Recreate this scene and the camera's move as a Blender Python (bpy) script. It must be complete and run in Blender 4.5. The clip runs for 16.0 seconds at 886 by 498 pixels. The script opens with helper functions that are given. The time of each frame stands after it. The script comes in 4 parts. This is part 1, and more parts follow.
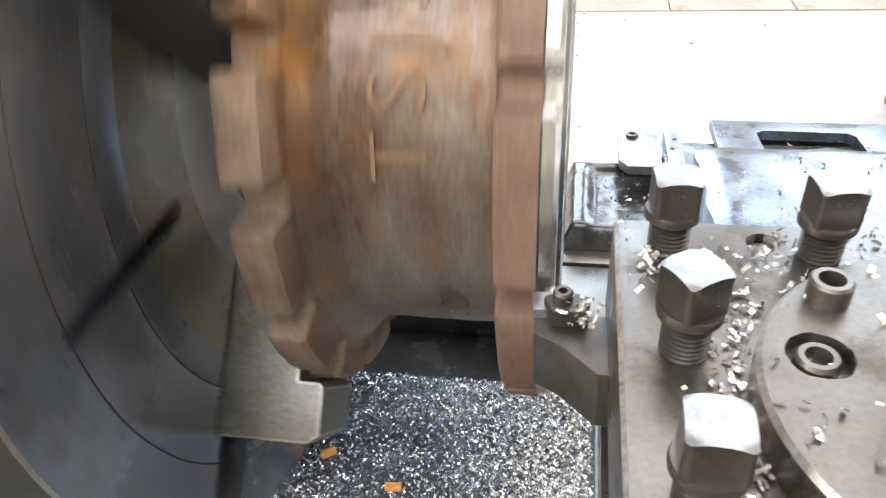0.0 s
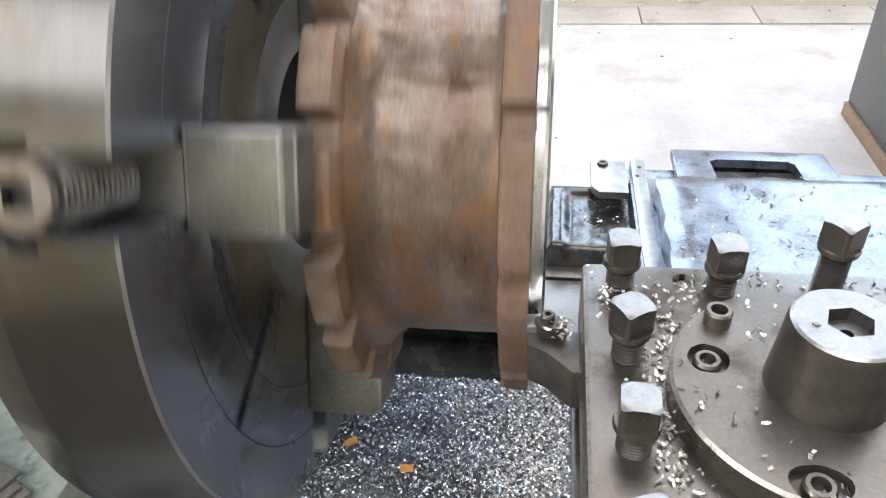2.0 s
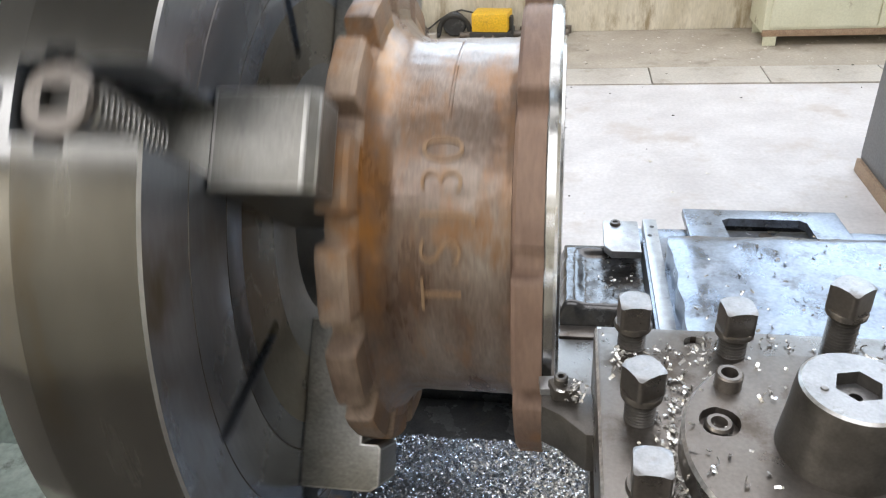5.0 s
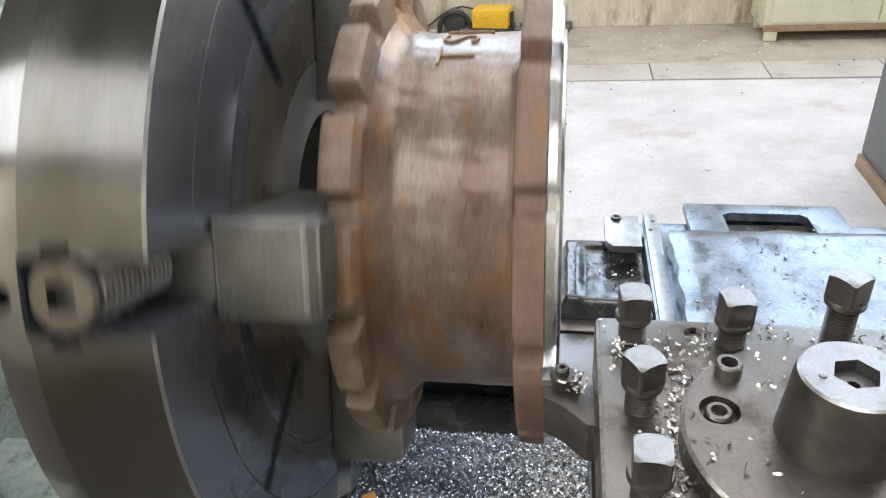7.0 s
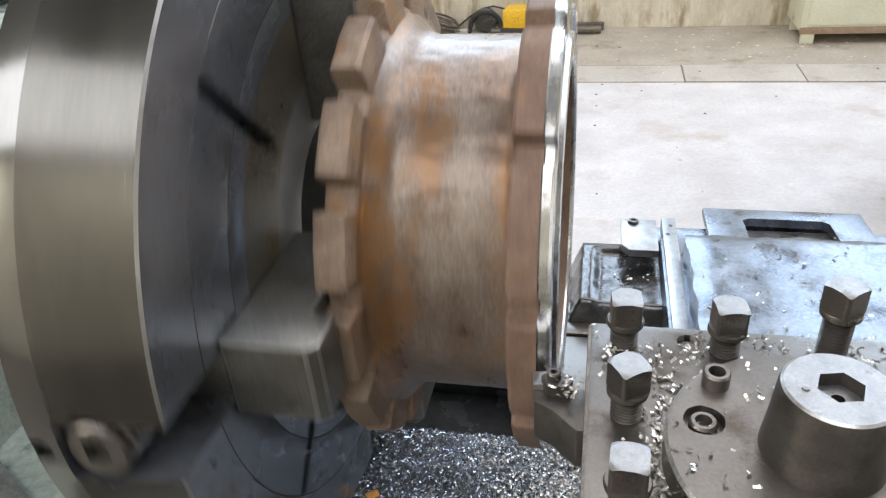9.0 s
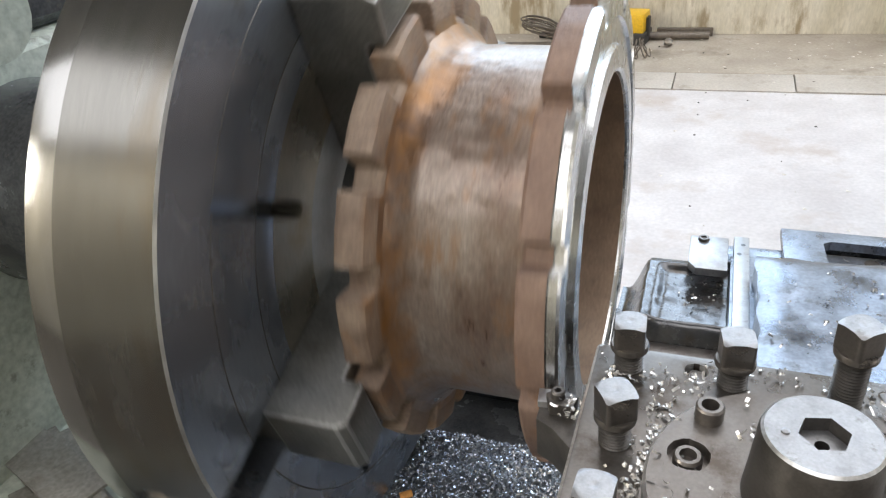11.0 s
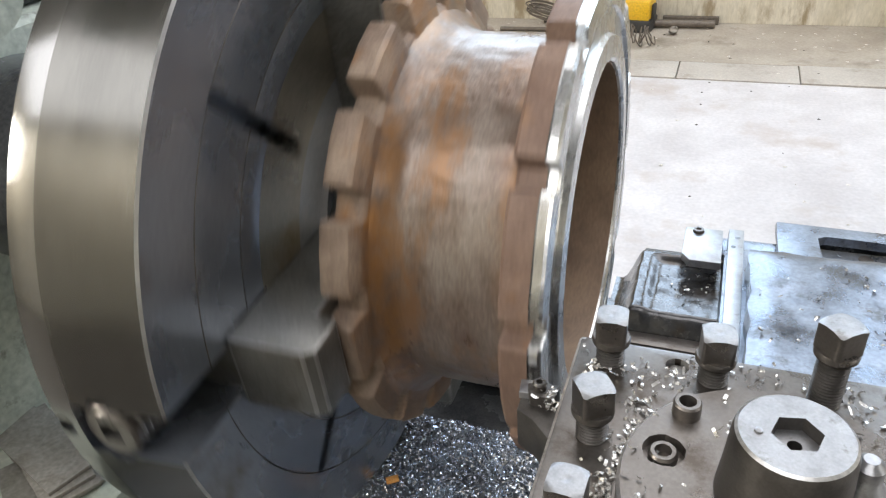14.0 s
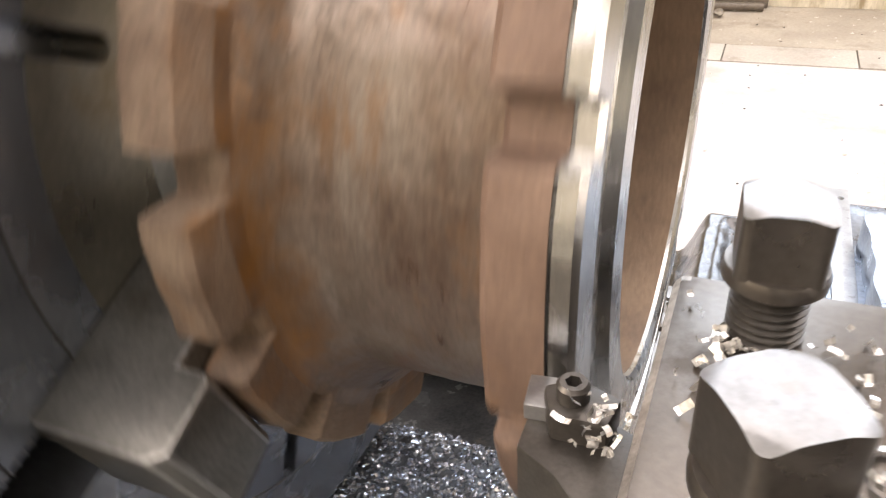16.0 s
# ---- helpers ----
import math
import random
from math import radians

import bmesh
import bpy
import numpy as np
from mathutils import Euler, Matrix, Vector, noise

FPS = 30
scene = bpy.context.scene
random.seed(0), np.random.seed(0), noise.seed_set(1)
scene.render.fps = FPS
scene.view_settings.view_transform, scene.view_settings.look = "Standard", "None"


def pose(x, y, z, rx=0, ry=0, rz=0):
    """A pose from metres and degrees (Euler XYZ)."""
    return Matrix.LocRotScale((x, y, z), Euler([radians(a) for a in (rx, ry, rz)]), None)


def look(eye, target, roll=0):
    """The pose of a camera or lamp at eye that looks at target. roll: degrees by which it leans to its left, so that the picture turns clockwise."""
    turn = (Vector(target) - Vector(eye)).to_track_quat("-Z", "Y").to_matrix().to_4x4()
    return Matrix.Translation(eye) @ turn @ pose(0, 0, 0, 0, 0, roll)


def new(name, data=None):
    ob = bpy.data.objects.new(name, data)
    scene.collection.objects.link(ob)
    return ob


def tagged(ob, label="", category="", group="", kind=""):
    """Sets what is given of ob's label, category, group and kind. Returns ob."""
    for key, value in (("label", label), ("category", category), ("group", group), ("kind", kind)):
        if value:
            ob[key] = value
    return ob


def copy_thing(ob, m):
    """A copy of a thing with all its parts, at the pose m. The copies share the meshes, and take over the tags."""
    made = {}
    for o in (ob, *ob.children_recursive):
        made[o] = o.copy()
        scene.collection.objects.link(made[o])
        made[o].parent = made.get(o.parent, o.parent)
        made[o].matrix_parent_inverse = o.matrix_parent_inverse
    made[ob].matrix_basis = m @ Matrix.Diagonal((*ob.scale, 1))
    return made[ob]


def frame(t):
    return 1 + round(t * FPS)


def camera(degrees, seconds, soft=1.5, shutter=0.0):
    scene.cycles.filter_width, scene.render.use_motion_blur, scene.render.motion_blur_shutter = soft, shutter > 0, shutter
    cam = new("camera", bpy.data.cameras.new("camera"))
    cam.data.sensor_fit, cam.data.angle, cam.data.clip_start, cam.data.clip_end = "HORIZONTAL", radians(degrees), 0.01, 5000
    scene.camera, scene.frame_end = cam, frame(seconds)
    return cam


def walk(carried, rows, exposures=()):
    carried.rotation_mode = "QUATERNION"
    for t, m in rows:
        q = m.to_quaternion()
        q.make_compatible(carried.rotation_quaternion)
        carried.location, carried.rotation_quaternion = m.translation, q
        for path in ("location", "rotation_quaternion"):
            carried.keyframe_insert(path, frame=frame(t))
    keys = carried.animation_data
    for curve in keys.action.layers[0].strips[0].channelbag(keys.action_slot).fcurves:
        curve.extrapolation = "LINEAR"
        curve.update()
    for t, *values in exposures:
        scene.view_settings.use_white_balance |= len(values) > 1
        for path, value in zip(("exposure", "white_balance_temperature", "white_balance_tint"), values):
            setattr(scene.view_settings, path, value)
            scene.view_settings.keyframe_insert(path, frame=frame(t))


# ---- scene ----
cam = camera(63.0, 16.0, 1.25, 0.45)
PATH = [
    (0, (0.0040, -0.4345, 1.3181), (-0.0810, -0.0395, 1.0236), -4.25),
    (0.3, (0.0106, -0.4546, 1.3405), (-0.0756, -0.0619, 1.0433), -5.42),
    (0.5, (0.0082, -0.4768, 1.3640), (-0.0738, -0.0876, 1.0611), -4.52),
    (0.8, (0.0032, -0.5153, 1.3999), (-0.0702, -0.1236, 1.0980), -4.39),
    (1, (0.0015, -0.5222, 1.4031), (-0.0673, -0.1286, 1.1026), -3.38),
    (1.5, (0.0006, -0.5229, 1.4057), (-0.0682, -0.1280, 1.1068), -3.24),
    (2, (-0.0002, -0.5241, 1.4086), (-0.0702, -0.1261, 1.1141), -3.41),
    (2.5, (-0.0002, -0.5271, 1.4121), (-0.0707, -0.1250, 1.1234), -3.36),
    (3, (0.0011, -0.5291, 1.4148), (-0.0717, -0.1212, 1.1349), -3.72),
    (3.5, (0.0006, -0.5299, 1.4175), (-0.0743, -0.1170, 1.1457), -3.61),
    (4, (0.0018, -0.5305, 1.4189), (-0.0754, -0.1127, 1.1553), -3.78),
    (6.5, (0.0016, -0.5336, 1.4180), (-0.0828, -0.1154, 1.1571), -4.30),
    (7, (0.0019, -0.5356, 1.4182), (-0.0804, -0.1185, 1.1550), -4.44),
    (7.5, (0.0014, -0.5351, 1.4179), (-0.0800, -0.1187, 1.1535), -3.99),
    (8, (0.0018, -0.5352, 1.4185), (-0.0808, -0.1195, 1.1532), -4.06),
    (8.5, (0.0074, -0.5353, 1.4191), (-0.0794, -0.1200, 1.1546), -4.33),
    (9, (0.0227, -0.5312, 1.4178), (-0.0794, -0.1179, 1.1556), -4.71),
    (9.5, (0.0359, -0.5251, 1.4194), (-0.0894, -0.1165, 1.1599), -5.40),
    (10, (0.0498, -0.5222, 1.4200), (-0.0945, -0.1182, 1.1632), -5.83),
    (12.5, (0.0834, -0.5155, 1.4238), (-0.0899, -0.1243, 1.1652), -5.94),
    (13, (0.0816, -0.5174, 1.4250), (-0.0877, -0.1251, 1.1654), -5.50),
    (13.5, (0.0798, -0.5158, 1.4237), (-0.0856, -0.1243, 1.1604), -5.06),
    (14, (0.0791, -0.5122, 1.4213), (-0.0855, -0.1218, 1.1559), -4.86),
    (14.2, (0.0789, -0.4914, 1.4039), (-0.0948, -0.1031, 1.1412), -6.20),
    (14.5, (0.0746, -0.4624, 1.3833), (-0.1101, -0.0782, 1.1221), -6.59),
    (14.7, (0.0716, -0.4336, 1.3577), (-0.1198, -0.0495, 1.1011), -7.67),
    (15, (0.0614, -0.3998, 1.3278), (-0.1316, -0.0146, 1.0742), -7.51),
    (15.3, (0.0515, -0.3823, 1.3070), (-0.1419, -0.0004, 1.0487), -7.37),
    (15.5, (0.0433, -0.3698, 1.2889), (-0.1406, 0.0144, 1.0270), -5.57),
    (15.7, (0.0398, -0.3622, 1.2815), (-0.1482, 0.0163, 1.0143), -6.22),
    (16, (0.0325, -0.3335, 1.2502), (-0.1492, 0.0493, 0.9848), -4.57),
]
walk(cam, [(t, look(eye, target, roll)) for t, eye, target, roll in PATH],
     [(0, 0.78, 6700, 11), (0.5, 0.53, 6600, 10), (1.0, 0.46, 6500, 10), (2.5, 0.40, 6500, 10), (4.0, 0.22, 6500, 10), (10.0, 0.22, 6500, 10), (14.0, 0.24, 6500, 10), (14.5, 0.34, 6500, 11), (15.0, 0.45, 6800, 13), (16.0, 0.72, 7500, 18)])

# ---------- light ----------
world = bpy.data.worlds.new("workshop_sky")
scene.world = world
world.use_nodes = True
wn = world.node_tree
sky = wn.nodes.new("ShaderNodeTexSky")
sky.sky_type = "NISHITA"
sky.sun_disc = False
sky.sun_elevation = radians(26)
sky.sun_rotation = radians(100)
wn.links.new(sky.outputs[0], wn.nodes["Background"].inputs[0])
wn.nodes["Background"].inputs[1].default_value = 0.12

sun = new("sun", bpy.data.lights.new("sun", "SUN"))
sun.data.energy = 3.0
sun.data.angle = radians(0.5)
sun.data.color = (1.0, 0.95, 0.88)
sun.matrix_world = look((12, -2, 6), (0, 0, 0))


def window_light(name, m, sx, sy, power, colour):
    """An area lamp standing in an opening for the daylight that falls through it."""
    ob = new(name, bpy.data.lights.new(name, "AREA"))
    ob.data.shape = "RECTANGLE"
    ob.data.size, ob.data.size_y = sx, sy
    ob.data.energy, ob.data.color = power, colour
    ob.matrix_world = m
    return ob


window_light("skylight_daylight_back", look((2.0, 2.2, 5.02), (2.0, 2.2, 0)), 6.8, 3.2, 205, (1.0, 0.972, 0.955))
window_light("skylight_daylight_front", look((-1.6, -3.2, 5.02), (-1.6, -3.2, 0)), 6.8, 2.4, 200, (1.0, 0.97, 0.95))
window_light("window_daylight_west", look((-6.06, -3.9, 3.6), (0, -3.0, 2.4)), 1.3, 1.3, 260, (1.0, 0.95, 0.84))
window_light("window_daylight_left", look((-1.2, 4.72, 3.5), (-1.2, 0, 1.7)), 3.4, 2.1, 170, (0.66, 0.82, 1.0))
window_light("window_daylight_right", look((3.2, 4.72, 3.5), (3.2, 0, 1.7)), 3.4, 2.1, 170, (0.66, 0.82, 1.0))
window_light("door_daylight", look((8.05, -1.2, 1.9), (0, -1.2, 1.4)), 3.2, 3.4, 80, (0.86, 0.93, 1.0))
scene.view_settings.exposure = 0.0

ZA = 1.12   # height of the spindle axis over the floor
SPIN = 144.9  # degrees a second


# ---------- materials ----------
def material(name, a, b, rough=(0.4, 0.6), metal=0.0, scale=40.0, fine=400.0, bump=0.15, spots=None, stretch=(1, 1, 1), spot_scale=9.0, spot_amount=0.5, depth=0.001, islands=0.0, grainy=0.8, brushed=0.0):
    """A surface of two tones a and b mixed by coarse and fine noise, with relief, uneven gloss and stains."""
    m = bpy.data.materials.new(name)
    m.use_nodes = True
    nt = m.node_tree
    n, link = nt.nodes, nt.links.new
    bsdf = n["Principled BSDF"]
    tc = n.new("ShaderNodeTexCoord")
    mp = n.new("ShaderNodeMapping")
    mp.inputs["Scale"].default_value = stretch
    link(tc.outputs["Object"], mp.inputs[0])
    coarse, small = n.new("ShaderNodeTexNoise"), n.new("ShaderNodeTexNoise")
    coarse.inputs["Scale"].default_value, coarse.inputs["Detail"].default_value = scale, 6
    small.inputs["Scale"].default_value, small.inputs["Detail"].default_value = fine, 3
    coarse.inputs["Roughness"].default_value = 0.62
    for t in (coarse, small):
        link(mp.outputs[0], t.inputs[0])
    ramp = n.new("ShaderNodeMapRange")
    ramp.inputs[1].default_value, ramp.inputs[2].default_value = 0.33, 0.67
    link(coarse.outputs[0], ramp.inputs[0])
    mix = n.new("ShaderNodeMix")
    mix.data_type = "RGBA"
    mix.inputs["A"].default_value, mix.inputs["B"].default_value = (*a, 1), (*b, 1)
    link(ramp.outputs[0], mix.inputs["Factor"])
    last = mix.outputs["Result"]
    grain = n.new("ShaderNodeMix")
    grain.data_type, grain.blend_type = "RGBA", "MULTIPLY"
    gr = n.new("ShaderNodeMapRange")
    gr.inputs[1].default_value, gr.inputs[2].default_value = 0.3, 0.7
    gr.inputs[3].default_value, gr.inputs[4].default_value = 0.72, 1.18
    link(small.outputs[0], gr.inputs[0])
    grain.inputs["Factor"].default_value = grainy
    link(last, grain.inputs["A"])
    link(gr.outputs[0], grain.inputs["B"])
    last = grain.outputs["Result"]
    if spots:
        sp = n.new("ShaderNodeTexNoise")
        sp.inputs["Scale"].default_value, sp.inputs["Detail"].default_value = spot_scale, 7
        sp.inputs["Roughness"].default_value = 0.68
        link(mp.outputs[0], sp.inputs[0])
        sr = n.new("ShaderNodeMapRange")
        sr.inputs[1].default_value, sr.inputs[2].default_value = 0.62 - 0.2 * spot_amount, 0.74 - 0.2 * spot_amount
        link(sp.outputs[0], sr.inputs[0])
        sm = n.new("ShaderNodeMix")
        sm.data_type = "RGBA"
        sm.inputs["B"].default_value = (*spots, 1)
        link(sr.outputs[0], sm.inputs["Factor"])
        link(last, sm.inputs["A"])
        last = sm.outputs["Result"]
    if islands:
        geo = n.new("ShaderNodeNewGeometry")
        ir = n.new("ShaderNodeMapRange")
        ir.inputs[3].default_value, ir.inputs[4].default_value = 1 - islands, 1 + islands
        link(geo.outputs["Random Per Island"], ir.inputs[0])
        im = n.new("ShaderNodeMix")
        im.data_type, im.blend_type = "RGBA", "MULTIPLY"
        im.inputs["Factor"].default_value = 1
        link(last, im.inputs["A"])
        link(ir.outputs[0], im.inputs["B"])
        last = im.outputs["Result"]
    link(last, bsdf.inputs["Base Color"])
    rr = n.new("ShaderNodeMapRange")
    rr.inputs[1].default_value, rr.inputs[2].default_value = 0.3, 0.7
    rr.inputs[3].default_value, rr.inputs[4].default_value = rough
    link(coarse.outputs[0], rr.inputs[0])
    link(rr.outputs[0], bsdf.inputs["Roughness"])
    bsdf.inputs["Metallic"].default_value = metal
    if brushed:
        # turned marks run round the axis and draw the gloss out along it
        tan = n.new("ShaderNodeTangent")
        tan.direction_type, tan.axis = "RADIAL", "X"
        link(tan.outputs[0], bsdf.inputs["Tangent"])
        bsdf.inputs["Anisotropic"].default_value = brushed
        bsdf.inputs["Anisotropic Rotation"].default_value = 0.25
    if bump:
        add = n.new("ShaderNodeMath")
        add.operation = "ADD"
        link(coarse.outputs[0], add.inputs[0])
        link(small.outputs[0], add.inputs[1])
        bp = n.new("ShaderNodeBump")
        bp.inputs["Strength"].default_value, bp.inputs["Distance"].default_value = bump, depth
        link(add.outputs[0], bp.inputs["Height"])
        link(bp.outputs[0], bsdf.inputs["Normal"])
    return m


def rust_band(m, colour, x0, x1, wander, strength):
    """Lays a ragged band of rust round the axis over a material: full at x0, gone at x1."""
    nt = m.node_tree
    n, link = nt.nodes, nt.links.new
    base = n["Principled BSDF"].inputs["Base Color"]
    under = base.links[0].from_socket
    tc, sep = n.new("ShaderNodeTexCoord"), n.new("ShaderNodeSeparateXYZ")
    link(tc.outputs["Object"], sep.inputs[0])
    no = n.new("ShaderNodeTexNoise")
    no.inputs["Scale"].default_value, no.inputs["Detail"].default_value, no.inputs["Roughness"].default_value = 22, 6, 0.66
    link(tc.outputs["Object"], no.inputs[0])
    add = n.new("ShaderNodeMath")
    add.operation = "MULTIPLY_ADD"
    add.inputs[1].default_value = wander
    link(no.outputs[0], add.inputs[0])
    link(sep.outputs["X"], add.inputs[2])
    mr = n.new("ShaderNodeMapRange")
    mr.interpolation_type = "SMOOTHSTEP"
    for k, v in enumerate((x0 + wander * 0.5, x1 + wander * 0.5, strength, 0.0), 1):
        mr.inputs[k].default_value = v
    link(add.outputs[0], mr.inputs[0])
    # the band comes and goes round the drum
    patch, pr = n.new("ShaderNodeTexNoise"), n.new("ShaderNodeMapRange")
    patch.inputs["Scale"].default_value, patch.inputs["Detail"].default_value, patch.inputs["Roughness"].default_value = 14, 8, 0.72
    link(tc.outputs["Object"], patch.inputs[0])
    for k, v in enumerate((0.43, 0.64, 0.05, 1.0), 1):
        pr.inputs[k].default_value = v
    link(patch.outputs[0], pr.inputs[0])
    mul = n.new("ShaderNodeMath")
    mul.operation = "MULTIPLY"
    link(mr.outputs[0], mul.inputs[0])
    link(pr.outputs[0], mul.inputs[1])
    mix = n.new("ShaderNodeMix")
    mix.data_type = "RGBA"
    mix.inputs["B"].default_value = (*colour, 1)
    link(under, mix.inputs["A"])
    link(mul.outputs[0], mix.inputs["Factor"])
    link(mix.outputs["Result"], base)


OILY_STEEL = material("oily_steel", (0.105, 0.095, 0.086), (0.165, 0.150, 0.138), (0.22, 0.40), 0.75, 22, 500, 0.07, (0.07, 0.056, 0.045), spot_scale=26, spot_amount=0.34, grainy=0.4)
WORN_EDGE = material("worn_steel_edge", (0.42, 0.41, 0.40), (0.66, 0.65, 0.64), (0.3, 0.45), 0.75, 160, 600, 0.1, (0.16, 0.15, 0.14), spot_scale=120, spot_amount=0.2)
BLACK_STEEL = material("blackened_steel", (0.065, 0.06, 0.056), (0.12, 0.112, 0.105), (0.3, 0.46), 0.7, 50, 700, 0.08, grainy=0.4)
BRIGHT_STEEL = material("bright_worn_steel", (0.29, 0.295, 0.31), (0.42, 0.43, 0.445), (0.3, 0.44), 0.85, 70, 700, 0.05, (0.2, 0.19, 0.18), spot_scale=110, spot_amount=0.15, grainy=0.25)
BRUSHED = material("brushed_chuck_steel", (0.112, 0.111, 0.105), (0.148, 0.146, 0.138), (0.19, 0.29), 0.92, 9, 200, 0.03, (0.115, 0.102, 0.082), stretch=(3, 1, 1), spot_scale=5, spot_amount=0.3, grainy=0.25, brushed=0.55)
BAND_STEEL = material("bright_turned_rim_steel", (0.17, 0.17, 0.168), (0.235, 0.235, 0.232), (0.13, 0.2), 0.95, 9, 200, 0.02, (0.21, 0.185, 0.15), stretch=(3, 1, 1), spot_scale=5, spot_amount=0.15, grainy=0.15, brushed=0.7)
FACE_STEEL = material("dark_chuck_face_steel", (0.205, 0.228, 0.268), (0.32, 0.35, 0.40), (0.22, 0.33), 0.85, 7, 300, 0.04, (0.16, 0.135, 0.10), spot_scale=6, spot_amount=0.3, grainy=0.4)
# inner chuck face: brownish reflections put into the steel's colour
FACE_BROWN = material("brown_reflection_face_steel", (0.170, 0.160, 0.135), (0.285, 0.262, 0.215), (0.22, 0.36), 0.75, 12, 300, 0.05, (0.19, 0.13, 0.055), spot_scale=6, spot_amount=0.3, grainy=0.4)
HUB_STEEL = material("pale_hub_steel", (0.21, 0.217, 0.217), (0.30, 0.308, 0.308), (0.36, 0.5), 0.7, 18, 300, 0.05, (0.30, 0.29, 0.27), spot_scale=12, spot_amount=0.25, grainy=0.3)
EDGE_STEEL = material("rubbed_edge_steel", (0.36, 0.355, 0.35), (0.58, 0.575, 0.565), (0.28, 0.42), 0.9, 40, 400, 0.03)
# steel for upward faces, paler because skylight reflection is put into its colour
CROWN_STEEL = material("dull_skylit_steel", (0.225, 0.227, 0.234), (0.34, 0.342, 0.35), (0.36, 0.52), 0.8, 90, 700, 0.06, (0.17, 0.162, 0.155), spot_scale=120, spot_amount=0.2, grainy=0.35)
JAW_EDGE = material("highlit_jaw_edge", (0.30, 0.298, 0.285), (0.42, 0.415, 0.40), (0.32, 0.46), 0.9, 60, 400, 0.05)
JAW_STEEL = material("ground_jaw_steel", (0.165, 0.163, 0.152), (0.24, 0.236, 0.222), (0.36, 0.5), 0.85, 30, 400, 0.08, (0.15, 0.14, 0.12), spot_scale=40, spot_amount=0.2)
THREAD_STEEL = material("worn_thread_steel", (0.25, 0.245, 0.235), (0.38, 0.37, 0.36), (0.3, 0.45), 0.9, 80, 500, 0.08, (0.14, 0.125, 0.105), spot_scale=60, spot_amount=0.35)
MACHINED = material("fresh_turned_steel", (0.50, 0.50, 0.495), (0.60, 0.598, 0.588), (0.20, 0.34), 1.0, 30, 500, 0.02)
RUST = material("rusty_casting", (0.145, 0.090, 0.067), (0.250, 0.172, 0.133), (0.5, 0.72), 0.15, 26, 420, 0.4, (0.25, 0.13, 0.055), spot_scale=16, spot_amount=0.24, depth=0.0013)
RUST_PALE = material("pale_rusty_casting", (0.175, 0.120, 0.088), (0.36, 0.275, 0.208), (0.48, 0.7), 0.15, 30, 420, 0.4, (0.29, 0.145, 0.055), spot_scale=13, spot_amount=0.45, depth=0.0013)
rust_band(RUST_PALE, (0.34, 0.165, 0.055), -0.1255, -0.1310, -0.012, 0.6)
CAST_MARK = material("rust_tinged_mark", (0.31, 0.185, 0.098), (0.39, 0.275, 0.175), (0.5, 0.7), 0.15, 60, 500, 0.3)
RUST_DRUM = material("rusty_drum", (0.138, 0.086, 0.060), (0.305, 0.258, 0.222), (0.24, 0.44), 0.4, 12, 200, 0.28, (0.250, 0.140, 0.072), stretch=(2.4, 1, 1), spot_scale=9, spot_amount=0.54, depth=0.0011)
rust_band(RUST_DRUM, (0.40, 0.188, 0.052), -0.1225, -0.1075, 0.026, 0.95)
rust_band(RUST_DRUM, (0.30, 0.150, 0.060), -0.0300, -0.0480, -0.030, 0.6)
RUST_BORE = material("dark_rusty_bore", (0.19, 0.125, 0.085), (0.33, 0.23, 0.155), (0.5, 0.72), 0.1, 20, 400, 0.4)
SLIDE_STEEL = material("oily_slide_steel", (0.125, 0.140, 0.168), (0.262, 0.287, 0.330), (0.18, 0.46), 0.8, 19, 220, 0.22, (0.105, 0.105, 0.108), spot_scale=26, spot_amount=0.36, grainy=0.6)
CAST_DARK = material("oily_dark_casting", (0.068, 0.07, 0.075), (0.13, 0.133, 0.138), (0.14, 0.32), 0.45, 22, 300, 0.25, (0.15, 0.135, 0.12), spot_scale=40, spot_amount=0.2)
BED_STEEL = material("grimy_bed_steel", (0.11, 0.12, 0.13), (0.19, 0.2, 0.21), (0.35, 0.5), 0.5, 16, 300, 0.15, (0.06, 0.05, 0.045), spot_scale=12, spot_amount=0.3)
OIL_CAST = material("oil_wet_casting", (0.075, 0.075, 0.078), (0.140, 0.141, 0.146), (0.14, 0.34), 0.65, 26, 260, 0.10, (0.075, 0.060, 0.048), spot_scale=24, spot_amount=0.38)
# bluish tone carries the cool light reflected by the tray chips
CHIP = material("steel_chips", (0.41, 0.45, 0.53), (0.66, 0.69, 0.75), (0.14, 0.3), 0.75, 200, 900, 0.0, islands=0.4)
CHIP_WARM = material("pale_steel_chips", (0.68, 0.67, 0.645), (0.88, 0.87, 0.85), (0.14, 0.32), 0.65, 200, 900, 0.0, islands=0.3)
CONCRETE = material("pale_concrete", (0.465, 0.436, 0.430), (0.605, 0.577, 0.572), (0.5, 0.75), 0.0, 3.2, 60, 0.12, (0.44, 0.385, 0.35), spot_scale=2.0, spot_amount=0.42, depth=0.003, grainy=0.3)
SLAB = material("dusty_concrete_slab", (0.385, 0.345, 0.30), (0.50, 0.46, 0.41), (0.6, 0.8), 0.0, 4, 70, 0.15, (0.29, 0.25, 0.205), spot_scale=3, spot_amount=0.35, depth=0.003, grainy=0.4)
DIRTY_FLOOR = material("dirty_concrete", (0.33, 0.285, 0.232), (0.45, 0.40, 0.335), (0.6, 0.85), 0.0, 3, 60, 0.15, (0.22, 0.185, 0.14), spot_scale=2.2, spot_amount=0.35, depth=0.004, grainy=0.4)
